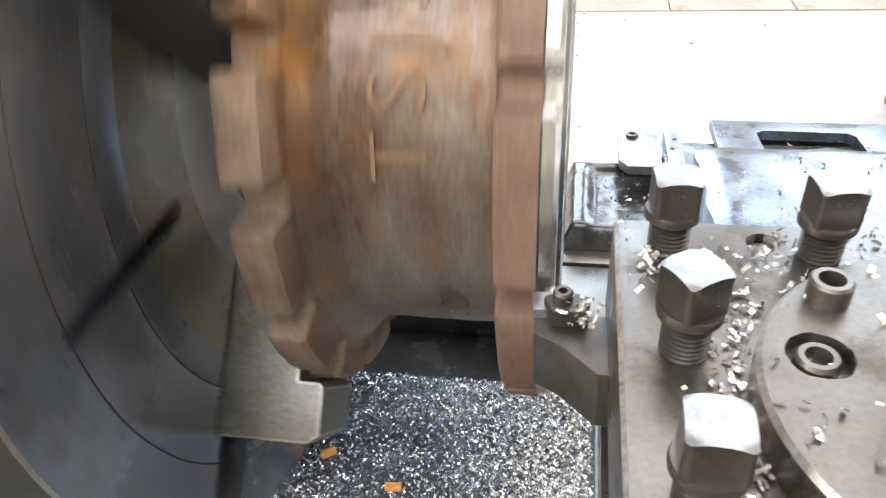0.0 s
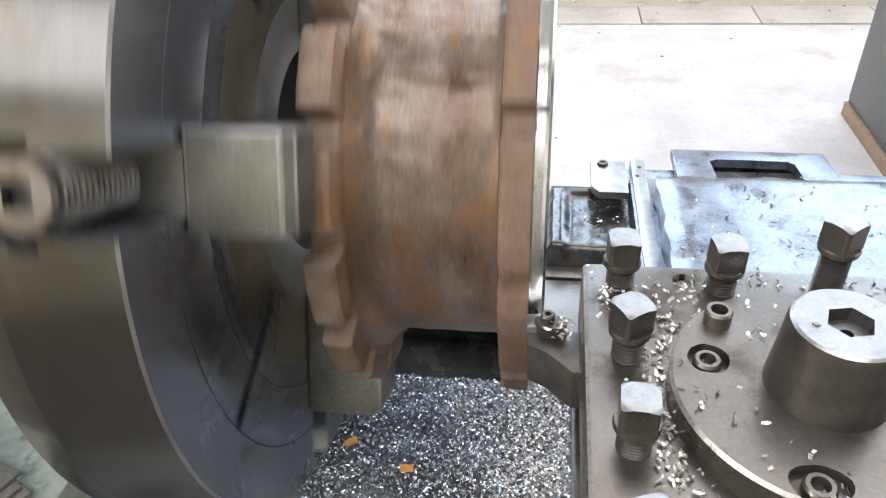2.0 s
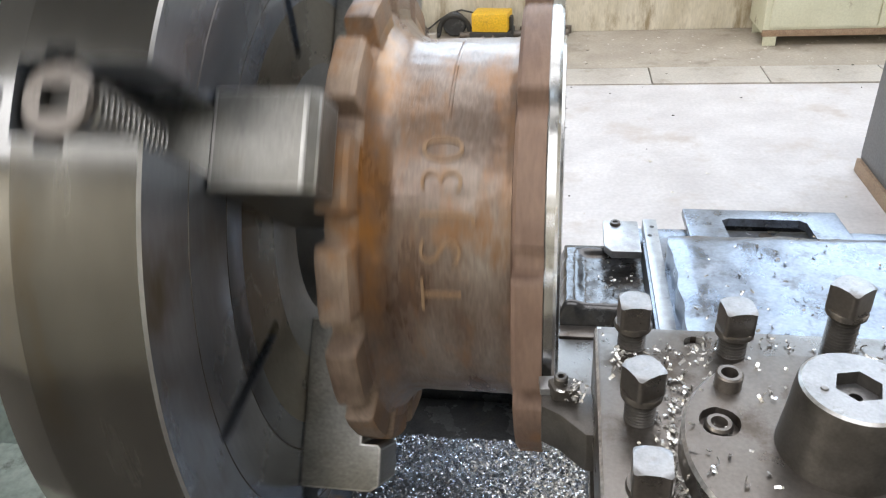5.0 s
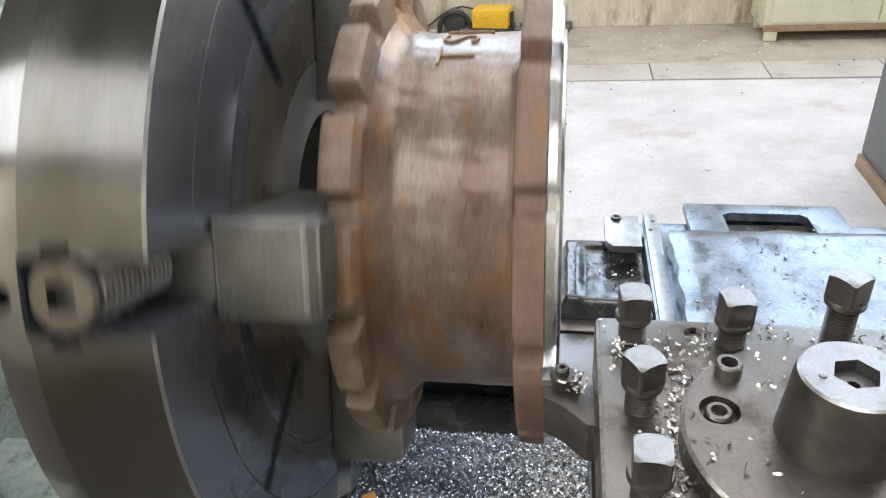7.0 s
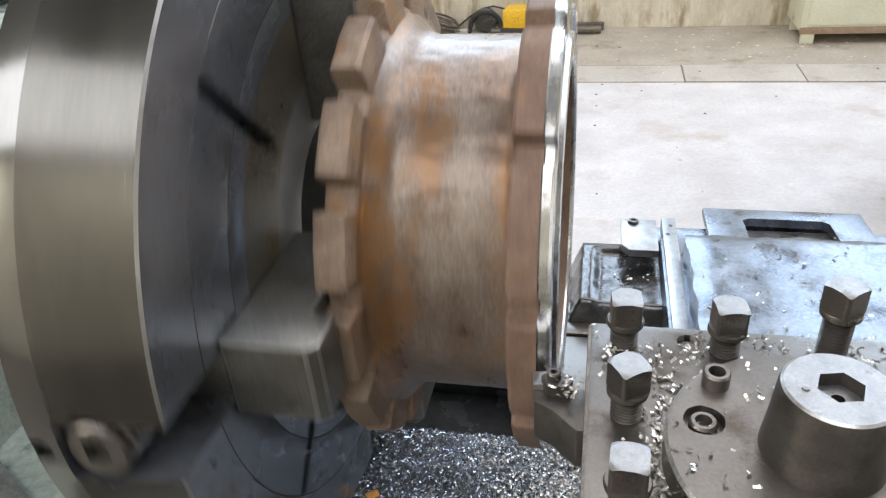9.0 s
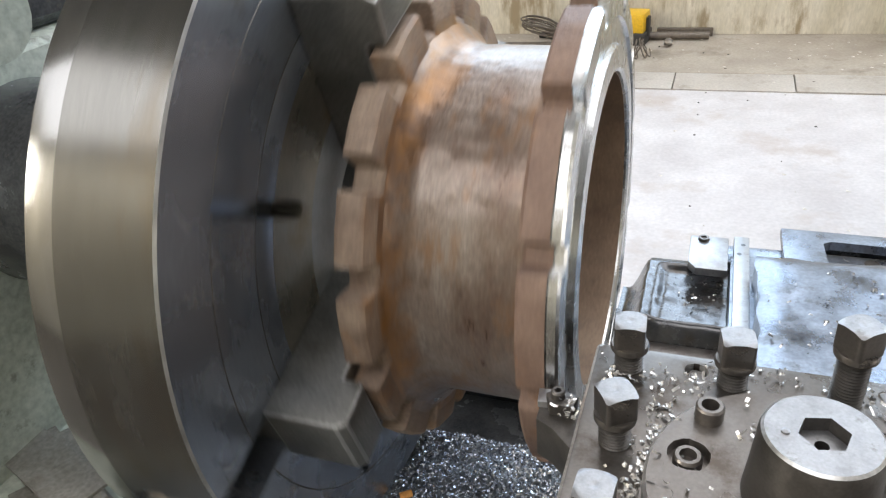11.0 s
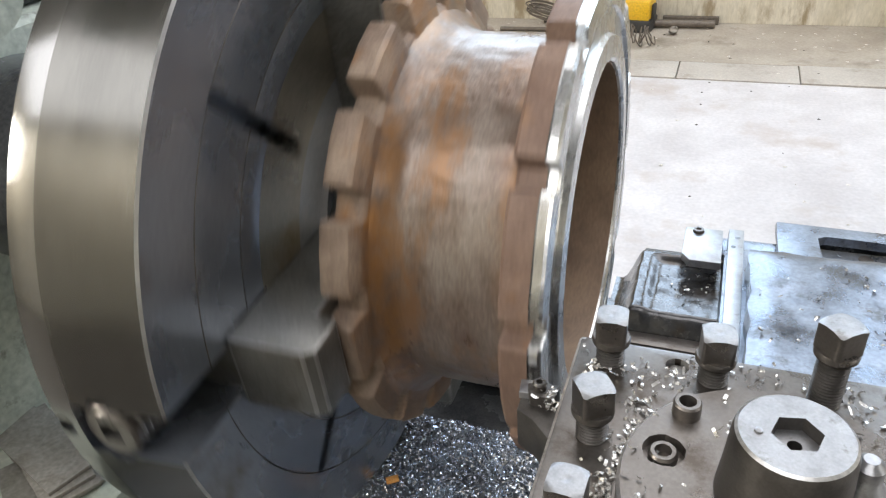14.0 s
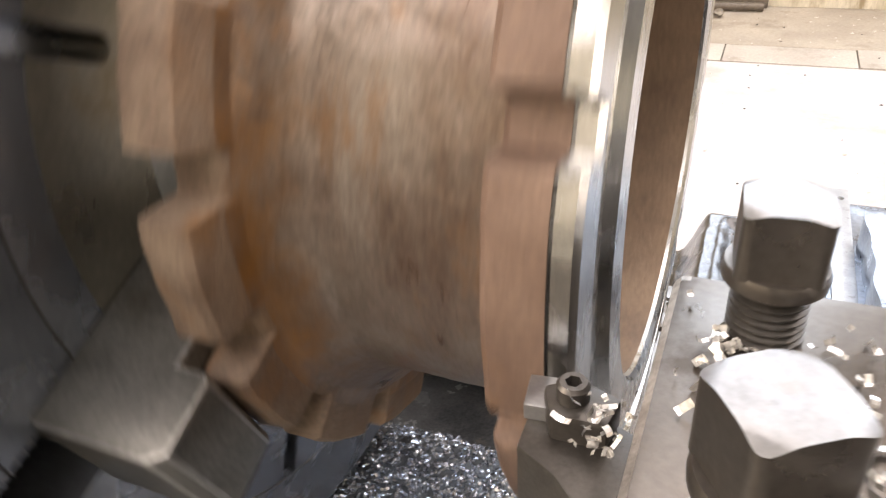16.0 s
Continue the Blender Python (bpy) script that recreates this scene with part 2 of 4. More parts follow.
DARK_FLOOR = material("dark_unseen_concrete", (0.06, 0.053, 0.046), (0.11, 0.098, 0.086), (0.5, 0.7), 0.0, 4, 60, 0.15, grainy=0.5)
JOINT = material("joint_dirt", (0.030, 0.025, 0.020), (0.065, 0.054, 0.043), (0.8, 0.9), 0.0, 30, 200, 0.1)
WALL = material("stained_cream_plaster", (0.52, 0.47, 0.36), (0.68, 0.63, 0.53), (0.6, 0.8), 0.0, 4, 50, 0.2, (0.31, 0.245, 0.155), stretch=(2.0, 1.4, 0.5), spot_scale=3.2, spot_amount=0.55, depth=0.004, grainy=0.4)
ROOF = material("grey_sheet_roof", (0.22, 0.22, 0.22), (0.32, 0.32, 0.31), (0.5, 0.7), 0.1, 2, 30, 0.1)
CREAM_PAINT = material("chipped_cream_green_paint", (0.60, 0.60, 0.46), (0.68, 0.68, 0.54), (0.4, 0.6), 0.0, 5, 80, 0.1, (0.22, 0.16, 0.09), spot_scale=7, spot_amount=0.12, grainy=0.25)
GREEN_PAINT = material("worn_pale_green_paint", (0.34, 0.375, 0.32), (0.45, 0.485, 0.42), (0.4, 0.6), 0.0, 14, 120, 0.15, (0.12, 0.12, 0.09), spot_scale=22, spot_amount=0.24)
GREY_PAINT = material("dark_grey_paint", (0.11, 0.11, 0.115), (0.15, 0.15, 0.155), (0.4, 0.55), 0.0, 8, 100, 0.08, (0.2, 0.17, 0.14), spot_scale=12, spot_amount=0.1)
BROWN_EDGE = material("rusty_edge_paint", (0.26, 0.17, 0.11), (0.36, 0.26, 0.18), (0.5, 0.7), 0.0, 20, 150, 0.2)
YELLOW = material("yellow_enamel", (0.72, 0.42, 0.015), (0.80, 0.50, 0.03), (0.35, 0.5), 0.0, 9, 90, 0.05, (0.45, 0.25, 0.03), spot_scale=14, spot_amount=0.1)
# black rubber, also the shade painted inside the jaw screw sockets
RUBBER_AND_SHADE = material("black_rubber_and_shade", (0.025, 0.024, 0.023), (0.05, 0.048, 0.045), (0.5, 0.7), 0.0, 30, 200, 0.1)
WIRE = material("dull_wire", (0.12, 0.10, 0.085), (0.2, 0.17, 0.14), (0.4, 0.6), 0.5, 40, 300, 0.1)
FILTER = material("orange_filter", (0.62, 0.27, 0.06), (0.72, 0.36, 0.11), (0.6, 0.8), 0.0, 200, 900, 0.1)
PLATE_STEEL = material("dusty_plate_steel", (0.24, 0.225, 0.2), (0.36, 0.34, 0.31), (0.45, 0.6), 0.5, 14, 200, 0.1, (0.15, 0.13, 0.11), spot_scale=12, spot_amount=0.3)


# ---------- mesh helpers ----------
def thing(name, label, category, m=None, group="", kind=""):
    ob = tagged(new(name), label, category, group, kind)
    ob.empty_display_size = 0.02
    if m is not None:
        ob.matrix_world = m
    return ob


def smooth_by_angle(me, degrees=32):
    """Round faces shade smooth, edges sharper than the angle stay sharp."""
    bm = bmesh.new()
    bm.from_mesh(me)
    for f in bm.faces:
        f.smooth = True
    for e in bm.edges:
        e.smooth = len(e.link_faces) == 2 and e.calc_face_angle(0) < radians(degrees)
    bm.to_mesh(me)
    bm.free()


def part(name, bm, mat, parent=None, label="", soft=32):
    """Links a bmesh as one mesh object, under a thing or a part."""
    me = bpy.data.meshes.new(name)
    bm.to_mesh(me)
    bm.free()
    me.materials.append(mat)
    if soft:
        smooth_by_angle(me, soft)
    ob = new(name, me)
    if parent is not None:
        ob.parent = parent
    return tagged(ob, label)


def solo(name, bm, mat, label, category, kind="", group="", soft=32):
    return tagged(part(name, bm, mat, None, "", soft), label, category, group, kind)


def cut(bm, cutters):
    """The solid bm less the solids in cutters."""
    me = bpy.data.meshes.new("tmp")
    bm.to_mesh(me)
    bm.free()
    for c in cutters:
        cm = bpy.data.meshes.new("tmp_cut")
        c.to_mesh(cm)
        c.free()
        a, b = new("tmp", me), new("tmp_cut", cm)
        md = a.modifiers.new("cut", "BOOLEAN")
        md.operation, md.solver, md.object = "DIFFERENCE", "EXACT", b
        bpy.context.view_layer.update()
        done = bpy.data.meshes.new_from_object(a.evaluated_get(bpy.context.evaluated_depsgraph_get()))
        bpy.data.objects.remove(a)
        bpy.data.objects.remove(b)
        bpy.data.meshes.remove(me)
        bpy.data.meshes.remove(cm)
        me = done
    out = bmesh.new()
    out.from_mesh(me)
    bpy.data.meshes.remove(me)
    return out


def box(x0, x1, y0, y1, z0, z1, bevel=0.0, seg=2, bm=None, m=None):
    own = bmesh.new()
    bmesh.ops.create_cube(own, size=1)
    for v in own.verts:
        v.co = Vector((x0 + (v.co.x + 0.5) * (x1 - x0), y0 + (v.co.y + 0.5) * (y1 - y0), z0 + (v.co.z + 0.5) * (z1 - z0)))
    if bevel:
        bmesh.ops.bevel(own, geom=own.edges[:], offset=bevel, segments=seg, affect="EDGES", profile=0.6)
    if m is not None:
        bmesh.ops.transform(own, matrix=m, verts=own.verts)
    return joined(bm, own)


def joined(bm, own):
    if bm is None:
        return own
    me = bpy.data.meshes.new("tmp")
    own.to_mesh(me)
    own.free()
    bm.from_mesh(me)
    bpy.data.meshes.remove(me)
    return bm


def lathe(profile, n=64, axis="z", bm=None, m=None, close=True):
    """Turns (along, radius) pairs round an axis; caps the ends if close."""
    own = bmesh.new()
    rings = []
    for a, r in profile:
        ring = []
        for k in range(n):
            t = 2 * math.pi * k / n
            c, s = r * math.cos(t), r * math.sin(t)
            ring.append(own.verts.new((a, c, s) if axis == "x" else (c, s, a)))
        rings.append(ring)
    for p, q in zip(rings, rings[1:]):
        for k in range(n):
            own.faces.new((p[k], p[(k + 1) % n], q[(k + 1) % n], q[k]))
    if close:
        own.faces.new(rings[0][::-1])
        own.faces.new(rings[-1])
    else:
        p, q = rings[-1], rings[0]
        for k in range(n):
            own.faces.new((p[k], p[(k + 1) % n], q[(k + 1) % n], q[k]))
    bmesh.ops.recalc_face_normals(own, faces=own.faces)
    if m is not None:
        bmesh.ops.transform(own, matrix=m, verts=own.verts)
    return joined(bm, own)


def prism(points, z0, z1, bevel=0.0, m=None, bm=None, seg=2):
    """A flat outline (x, y) raised from z0 to z1."""
    own = bmesh.new()
    low = [own.verts.new((x, y, z0)) for x, y in points]
    high = [own.verts.new((x, y, z1)) for x, y in points]
    own.faces.new(low[::-1])
    own.faces.new(high)
    k = len(points)
    for i in range(k):
        own.faces.new((low[i], low[(i + 1) % k], high[(i + 1) % k], high[i]))
    bmesh.ops.recalc_face_normals(own, faces=own.faces)
    if bevel:
        bmesh.ops.bevel(own, geom=[e for e in own.edges if e.calc_face_angle(0) > 0.5], offset=bevel, segments=seg, affect="EDGES", profile=0.6)
    if m is not None:
        bmesh.ops.transform(own, matrix=m, verts=own.verts)
    return joined(bm, own)


def thread(r, z0, z1, pitch, n=20, bm=None, m=None, deep=0.08):
    """A threaded rod: rings that bulge at every turn."""
    prof = [(z0, r * 0.9)]
    z = z0
    while z < z1 - pitch * 0.5:
        prof += [(z + 0.15 * pitch, r * (1 - deep * 2)), (z + 0.55 * pitch, r), (z + 0.75 * pitch, r)]
        z += pitch
    prof.append((z1, r * 0.9))
    return lathe(prof, n, "z", bm, m)


def tube(points, r, n=8, bm=None):
    """A round bar along a run of points."""
    own = bmesh.new()
    rings = []
    pts = [Vector(p) for p in points]
    for i, p in enumerate(pts):
        d = (pts[min(i + 1, len(pts) - 1)] - pts[max(i - 1, 0)]).normalized()
        u = d.orthogonal().normalized() if i == 0 else (u - d * u.dot(d)).normalized()
        v = d.cross(u)
        rings.append([own.verts.new(p + r * (math.cos(2 * math.pi * k / n) * u + math.sin(2 * math.pi * k / n) * v)) for k in range(n)])
    for p, q in zip(rings, rings[1:]):
        for k in range(n):
            own.faces.new((p[k], p[(k + 1) % n], q[(k + 1) % n], q[k]))
    own.faces.new(rings[0][::-1])
    own.faces.new(rings[-1])
    return joined(bm, own)


def step(e0, e1, x):
    t = max(0.0, min(1.0, (x - e0) / (e1 - e0)))
    return t * t * (3 - 2 * t)


# ---------- the hall ----------
def hall():
    x0, x1, y0, y1, h, w = -6.0, 8.0, -5.0, 4.68, 5.0, 0.25
    # ground floor in three strips with a dirt-filled joint
    # unseen front strip, made dark so the chuck's underside reflects little light
    solo("floor_front", box(x0, x1, y0, -0.604, -0.2, 0.0), DARK_FLOOR, "unseen concrete floor before the lathe, kept dark for reflections", "floor", "structure", soft=0)
    solo("floor", box(x0, x1, -0.6, 3.546, -0.2, 0.0), CONCRETE, "pale worn concrete workshop floor", "floor", "structure", soft=0)
    solo("floor_back_strip", box(x0, x1, 3.86, y1 + 0.02, -0.2, -0.002), DIRTY_FLOOR, "dirty brown concrete floor along the wall", "floor", "structure", soft=0)
    solo("floor_joint", box(x0, x1, 3.54, 3.865, -0.2, -0.045), JOINT, "dirt-filled joint between concrete slabs", "floor joint", "structure", soft=0)
    row = tagged(new("slab_row"), "row of dusty square-cut concrete slabs", "paving", "", "structure")
    slab = None
    for k in range(-9, 12):
        xa = 0.478 + 0.635 * k
        if slab is None:
            slab = part("slab", box(0.0025, 0.6325, 3.572, 3.858, -0.1, 0.001, 0.006), SLAB, row)
            slab.location.x = xa
        else:
            s = new("slab", slab.data)
            s.parent, s.location = row, (xa, random.uniform(-0.003, 0.003), random.uniform(-0.003, 0.0))
    # back wall with two window openings
    wb = box(x0, x1, y1, y1 + w, 0, h)
    wb = cut(wb, [box(-2.9, 0.5, y1 - 1, y1 + 1, 2.45, 4.65), box(1.5, 4.9, y1 - 1, y1 + 1, 2.45, 4.65)])
    solo("wall_north", wb, WALL, "stained cream plaster wall with flaking base", "wall", "structure", soft=0)
    for n, xa in ((1, -2.9), (2, 1.5)):
        win = tagged(new("window_%d" % n), "tall steel-framed workshop window", "window", "", "structure")
        part("window_frame", box(xa, xa + 3.4, y1 + 0.1, y1 + 0.14, 2.45, 2.5), GREY_PAINT, win)
        part("window_frame", box(xa, xa + 3.4, y1 + 0.1, y1 + 0.14, 4.6, 4.65), GREY_PAINT, win)
        for i in range(5):
            part("mullion", box(xa + i * 0.8375, xa + 0.05 + i * 0.8375, y1 + 0.1, y1 + 0.14, 2.5, 4.6), GREY_PAINT, win)
        part("window_sill", box(xa - 0.05, xa + 3.45, y1 - 0.06, y1 + 0.1, 2.39, 2.448, 0.006), SLAB, win)
    solo("wall_south", box(x0, x1, y0 - w, y0, 0, h), WALL, "stained cream plaster wall", "wall", "structure", soft=0)
    ww = cut(box(x0 - w, x0, y0 - w, y1 + w, 0, h), [box(x0 - 1, x0 + 1, -4.58, -3.22, 2.92, 4.28)])
    solo("wall_west", ww, WALL, "stained cream plaster wall with a high window opening", "wall", "structure", soft=0)
    we = cut(box(x1, x1 + w, y0 - w, y1 + w, 0, h), [box(x1 - 1, x1 + 1, -2.9, 0.5, -0.5, 3.7)])
    solo("wall_east", we, WALL, "cream plaster wall with a wide open doorway", "wall", "structure", soft=0)
    roof = cut(box(x0 - w, x1 + w, y0 - w, y1 + w, h, h + 0.15), [box(-1.4, 5.4, 0.6, 3.8, h - 1, h + 1), box(-5.0, 1.8, -4.4, -2.0, h - 1, h + 1)])
    solo("ceiling", roof, ROOF, "grey sheet roof with two long skylights", "ceiling", "structure", soft=0)
    solo("ground", box(-60, 60, -60, 60, -0.4, -0.21), DIRTY_FLOOR, "bare dusty ground outside the hall", "ground", "structure", soft=0)


hall()


# ---------- things along the far wall ----------
def low_cabinet():
    c = thing("low_cabinet", "chipped cream-green steel cabinet on short feet", "cabinet", pose(1.19, 4.24, 0))
    part("body", box(0, 1.3, 0.012, 0.4, 0.075, 0.92, 0.006), CREAM_PAINT, c)
    for k in range(2):
        d = part("door", box(0.035 + k * 0.62, 0.645 + k * 0.62, 0.0, 0.016, 0.115, 0.9, 0.004), CREAM_PAINT, c)
        part("handle", box(0.56 + k * 0.12, 0.58 + k * 0.12, -0.02, 0.0, 0.5, 0.62, 0.004), BRIGHT_STEEL, d, "small dull steel handle")
    part("plinth_rail", box(0.0, 1.3, 0.004, 0.03, 0.06, 0.1, 0.004), BROWN_EDGE, c, "rust-stained bottom rail")
    for x, y in ((0.01, 0.01), (1.21, 0.01), (0.01, 0.32), (1.21, 0.32)):
        part("foot", prism([(x, y), (x + 0.08, y), (x + 0.065, y + 0.07), (x + 0.015, y + 0.07)], 0, 0.075, 0.004), CREAM_PAINT, c)


def grey_cabinet():
    c = thing("grey_cabinet", "tall dark grey steel tool cabinet with rusty base edge", "cabinet", pose(1.2, 1.55, 0))
    part("body", box(0.012, 0.62, 0, 0.9, 0.06, 1.6, 0.005), GREY_PAINT, c)
    part("base_rail", box(0.0, 0.63, -0.01, 0.905, 0.0, 0.058, 0.004), BROWN_EDGE, c, "brown rusty base rail")
    for k in range(2):
        part("door", box(0.0, 0.014, 0.02 + k * 0.435, 0.44 + k * 0.435, 0.09, 1.57, 0.004), GREY_PAINT, c)


def yellow_box():
    c = thing("yellow_box", "small yellow enamelled machine box with black base", "box", pose(-0.525, 4.5, 0, 0, 0, -8))
    part("lid", box(-0.12, 0.13, -0.09, 0.09, 0.075, 0.2, 0.014), YELLOW, c)
    part("base", box(-0.135, 0.145, -0.1, 0.1, 0.0, 0.08, 0.01), RUBBER_AND_SHADE, c, "black plastic base")
    part("strap", box(0.131, 0.15, -0.03, 0.03, 0.05, 0.17, 0.004), RUBBER_AND_SHADE, c)


def coils():
    def coil(name, label, x, y, r, turns, mat, thick, seed, tilt):
        rnd = random.Random(seed)
        pts = []
        for i in range(int(turns * 26)):
            a = i * 2 * math.pi / 26
            rr = r * (1 + 0.16 * math.sin(a * 0.37 + seed) + rnd.uniform(-0.03, 0.03))
            z = thick + 0.0012 * i * thick / 0.006 * 0.35 + abs(math.sin(a * 0.5)) * tilt * r
            pts.append((rr * math.cos(a), rr * 0.8 * math.sin(a), z))
        ob = solo(name, tube(pts, thick, 6), mat, label, "cable")
        ob.location = (x, y, 0.0)

    coil("wire_coil", "loose tangle of dark wire by the wall", -1.10, 4.46, 0.12, 9, WIRE, 0.005, 9, 0.8)
    # springy wire lying on its side, loop beside loop
    rnd = random.Random(5)
    pts = []
    for i in range(24 * 11):
        a = i * 2 * math.pi / 24
        k = i // 24
        r = 0.052 + 0.010 * math.sin(k * 2.3) + 0.004 * math.sin(a * 0.5)
        lean = 0.030 * math.sin(k * 1.7 + 1)
        pts.append((-0.115 + 0.021 * i / 24 + lean * math.sin(a), r * 1.05 * math.cos(a) + 0.02 * math.sin(k * 0.9), 0.068 + r * math.sin(a) + 0.006 * math.cos(k)))
    ob = solo("wire_coil", tube(pts, 0.0042, 6), WIRE, "springy coil of dull grey wire lying on its side", "cable")
    ob.location = (-0.465, 4.12, -0.003)
    # black hose arched against the wall round a dark disc
    arch = [(0.112 * math.cos(a), 0.012 * math.sin(3 * a), 0.019 + 0.135 * math.sin(a)) for a in np.linspace(0, math.pi, 22)]
    ob = solo("rubber_hose", tube([(0.162, -0.02, 0.019)] + arch + [(-0.17, -0.03, 0.019), (-0.34, -0.01, 0.019)], 0.0185, 10), RUBBER_AND_SHADE, "black rubber hose arched against the wall", "hose")
    ob.location = (-0.80, 4.59, 0)
    disc = lathe([(-0.02, 0.02), (-0.022, 0.075), (-0.012, 0.084), (0.012, 0.084), (0.022, 0.075), (0.02, 0.02)], 32, "z", None, pose(0, 0, 0, 90))
    ob = solo("black_wheel", disc, CAST_DARK, "small dark wheel leaning by the wall", "wheel")
    ob.location = (-0.80, 4.63, 0.084)
    ob = solo("thin_cable", tube([(-0.62 + 0.08 * k, 4.66 - 0.004 * k, 0.006 + 0.17 * math.sin(math.pi * k / 8.0) ** 1.4) for k in range(9)], 0.006, 8), RUBBER_AND_SHADE, "thin black cable bowed along the wall", "cable")
    ob.location = (-0.45, 0, 0)


def pipes():
    solo("steel_pipe", tube([(-0.75, 4.52, 0.03), (0.0, 4.55, 0.028)], 0.025, 12), WIRE, "rusty steel pipe lying along the wall", "pipe")
    solo("timber_batten", box(-0.34, 0.02, 4.625, 4.665, 0, 0.05, 0.004), WIRE, "dark dirty batten lying against the wall", "batten")
    curl = [(-0.25 + 0.030 * math.cos(a) * (1 - a / 14), 0.0, 0.026 + 0.024 * math.sin(a) * (1 - a / 14)) for a in np.linspace(-1.5, 5.0, 16)]
    bm = bmesh.new()
    edges = [[bm.verts.new((x, y0 + 0.3 * (x + 0.25), z)) for x, _, z in curl] for y0 in (4.36, 4.42)]
    for k in range(len(curl) - 1):
        bm.faces.new((edges[0][k], edges[0][k + 1], edges[1][k + 1], edges[1][k]))
    bmesh.ops.solidify(bm, geom=bm.faces[:], thickness=0.0015)
    solo("paper_curl", bm, SLAB, "pale curled strip of paper on the floor", "scrap")
    solo("steel_bar", tube([(-1.4, 4.36, 0.016), (-0.52, 4.4, 0.016)], 0.014, 10), WIRE, "thin rusty steel bar lying on the floor", "bar")
    solo("cardboard_scrap", box(-1.03, -0.91, 4.44, 4.50, 0, 0.062, 0.003), SLAB, "crumpled grey cardboard scrap", "scrap")


def floor_litter():
    rnd = random.Random(3)
    bm = bmesh.new()
    for _ in range(240):
        x, y = rnd.uniform(-1.5, 2.6), rnd.choice((rnd.uniform(3.9, 4.6), rnd.uniform(0.9, 4.6)))
        s = rnd.uniform(0.004, 0.018)
        a = rnd.uniform(0, 6.3)
        p = [(x + s * math.cos(a + k * 2.1) * rnd.uniform(0.6, 1), y + s * math.sin(a + k * 2.1) * rnd.uniform(0.6, 1), 0.003 + rnd.uniform(0, 0.004)) for k in range(3)]
        q = [bm.verts.new(v) for v in p] + [bm.verts.new((x, y, 0.008))]
        for i, j, k in ((0, 1, 3), (1, 2, 3), (2, 0, 3)):
            bm.faces.new((q[i], q[j], q[k]))
    solo("floor_litter", bm, material("pale_crumbs", (0.6, 0.55, 0.48), (0.78, 0.74, 0.68), (0.6, 0.8), 0, 80, 300, 0), "scattered pale crumbs and shavings on the floor", "litter", "stuff", soft=0)


def floor_specks():
    rnd = random.Random(21)
    bm = bmesh.new()
    for _ in range(55):
        x, y = rnd.uniform(-0.6, 3.0), rnd.uniform(0.8, 4.5)
        s, k = rnd.uniform(0.003, 0.010), rnd.randint(4, 6)
        a = rnd.uniform(0, 6.3)
        ring = [bm.verts.new((x + s * rnd.uniform(0.5, 1.3) * math.cos(a + 6.283 * i / k), y + s * rnd.uniform(0.4, 0.9) * math.sin(a + 6.283 * i / k), 0.0015)) for i in range(k)]
        tip = bm.verts.new((x, y, rnd.uniform(0.004, 0.008)))
        for i in range(k):
            bm.faces.new((ring[i], ring[(i + 1) % k], tip))
    solo("floor_specks", bm, JOINT, "dark crumbs of dirt and oily swarf on the floor", "litter", "stuff", soft=0)


floor_specks()
low_cabinet(), grey_cabinet(), yellow_box(), coils(), pipes(), floor_litter()


# ---------- the lathe that stands still ----------
def lathe_frame():
    f = thing("lathe_bed", "heavy grimy lathe bed with painted base", "lathe bed", pose(0, 0, 0))
    part("base", box(-1.5, 1.5, -0.2, 0.36, 0.0, 0.62, 0.01), GREEN_PAINT, f, "worn pale green cast base")
    part("chip_tray", box(-0.42, 0.9, -0.46, 0.04, ZA - 0.36, ZA - 0.32, 0.004), BED_STEEL, f, "blue-grey steel tray under the chips")
    part("front_way", box(-0.42, 0.9, 0.045, 0.10, 0.62, ZA - 0.40, 0.006), CAST_DARK, f)
    part("rear_way", box(-0.42, 0.9, 0.262, 0.36, 0.62, ZA - 0.335, 0.006), CAST_DARK, f)
    part("gap_wall", box(-0.42, 0.9, 0.102, 0.26, 0.3, ZA - 0.46, 0.004), CAST_DARK, f)

    h = thing("headstock", "pale green chipped cast headstock of the lathe", "headstock", pose(0, 0, 0))
    part("housing", box(-1.2, -0.60, -0.30, 0.34, 0.62, ZA + 0.14, 0.02, 3), GREEN_PAINT, h)
    part("upper_housing", box(-1.2, -0.62, -0.20, 0.34, ZA + 0.14, ZA + 0.42, 0.03, 3), CAST_DARK, h, "dark oily upper gear housing")
    part("spindle_nose", lathe([(-0.605, 0.11), (-0.30, 0.11), (-0.29, 0.17), (-0.286, 0.17)], 48, "x", None, Matrix.Translation((0, 0, ZA))), CAST_DARK, h)
    part("guard_tube", tube([(-1.2, 0.0, ZA + 0.175), (-0.53, -0.05, ZA + 0.190)], 0.045, 24), GREEN_PAINT, h, "round pale green guard tube")
    part("front_apron", box(-1.2, -0.43, -0.47, -0.05, 0.5, ZA - 0.266, 0.01), GREEN_PAINT, h)
    part("oil_tag", box(-0.5995, -0.598, -0.24, -0.215, ZA - 0.10, ZA - 0.085), YELLOW, h, "small yellow oil mark")

    for k, (x, y, a, z) in enumerate(((-0.535, -0.175, -22, 0), (-0.53, -0.17, -30, 1), (-0.54, -0.172, -26, 2), (-0.548, -0.17, -18, 3), (-0.50, -0.225, -34, 0))):
        ob = solo("steel_plate", box(-0.075, 0.075, -0.026, 0.026, 0, 0.004, 0.0006), PLATE_STEEL, "thin dusty steel plate in a loose stack", "steel plate", group="stack of plates")
        ob.matrix_world = pose(x, y, ZA - 0.2655 + 0.0043 * z, 0, 0, a)


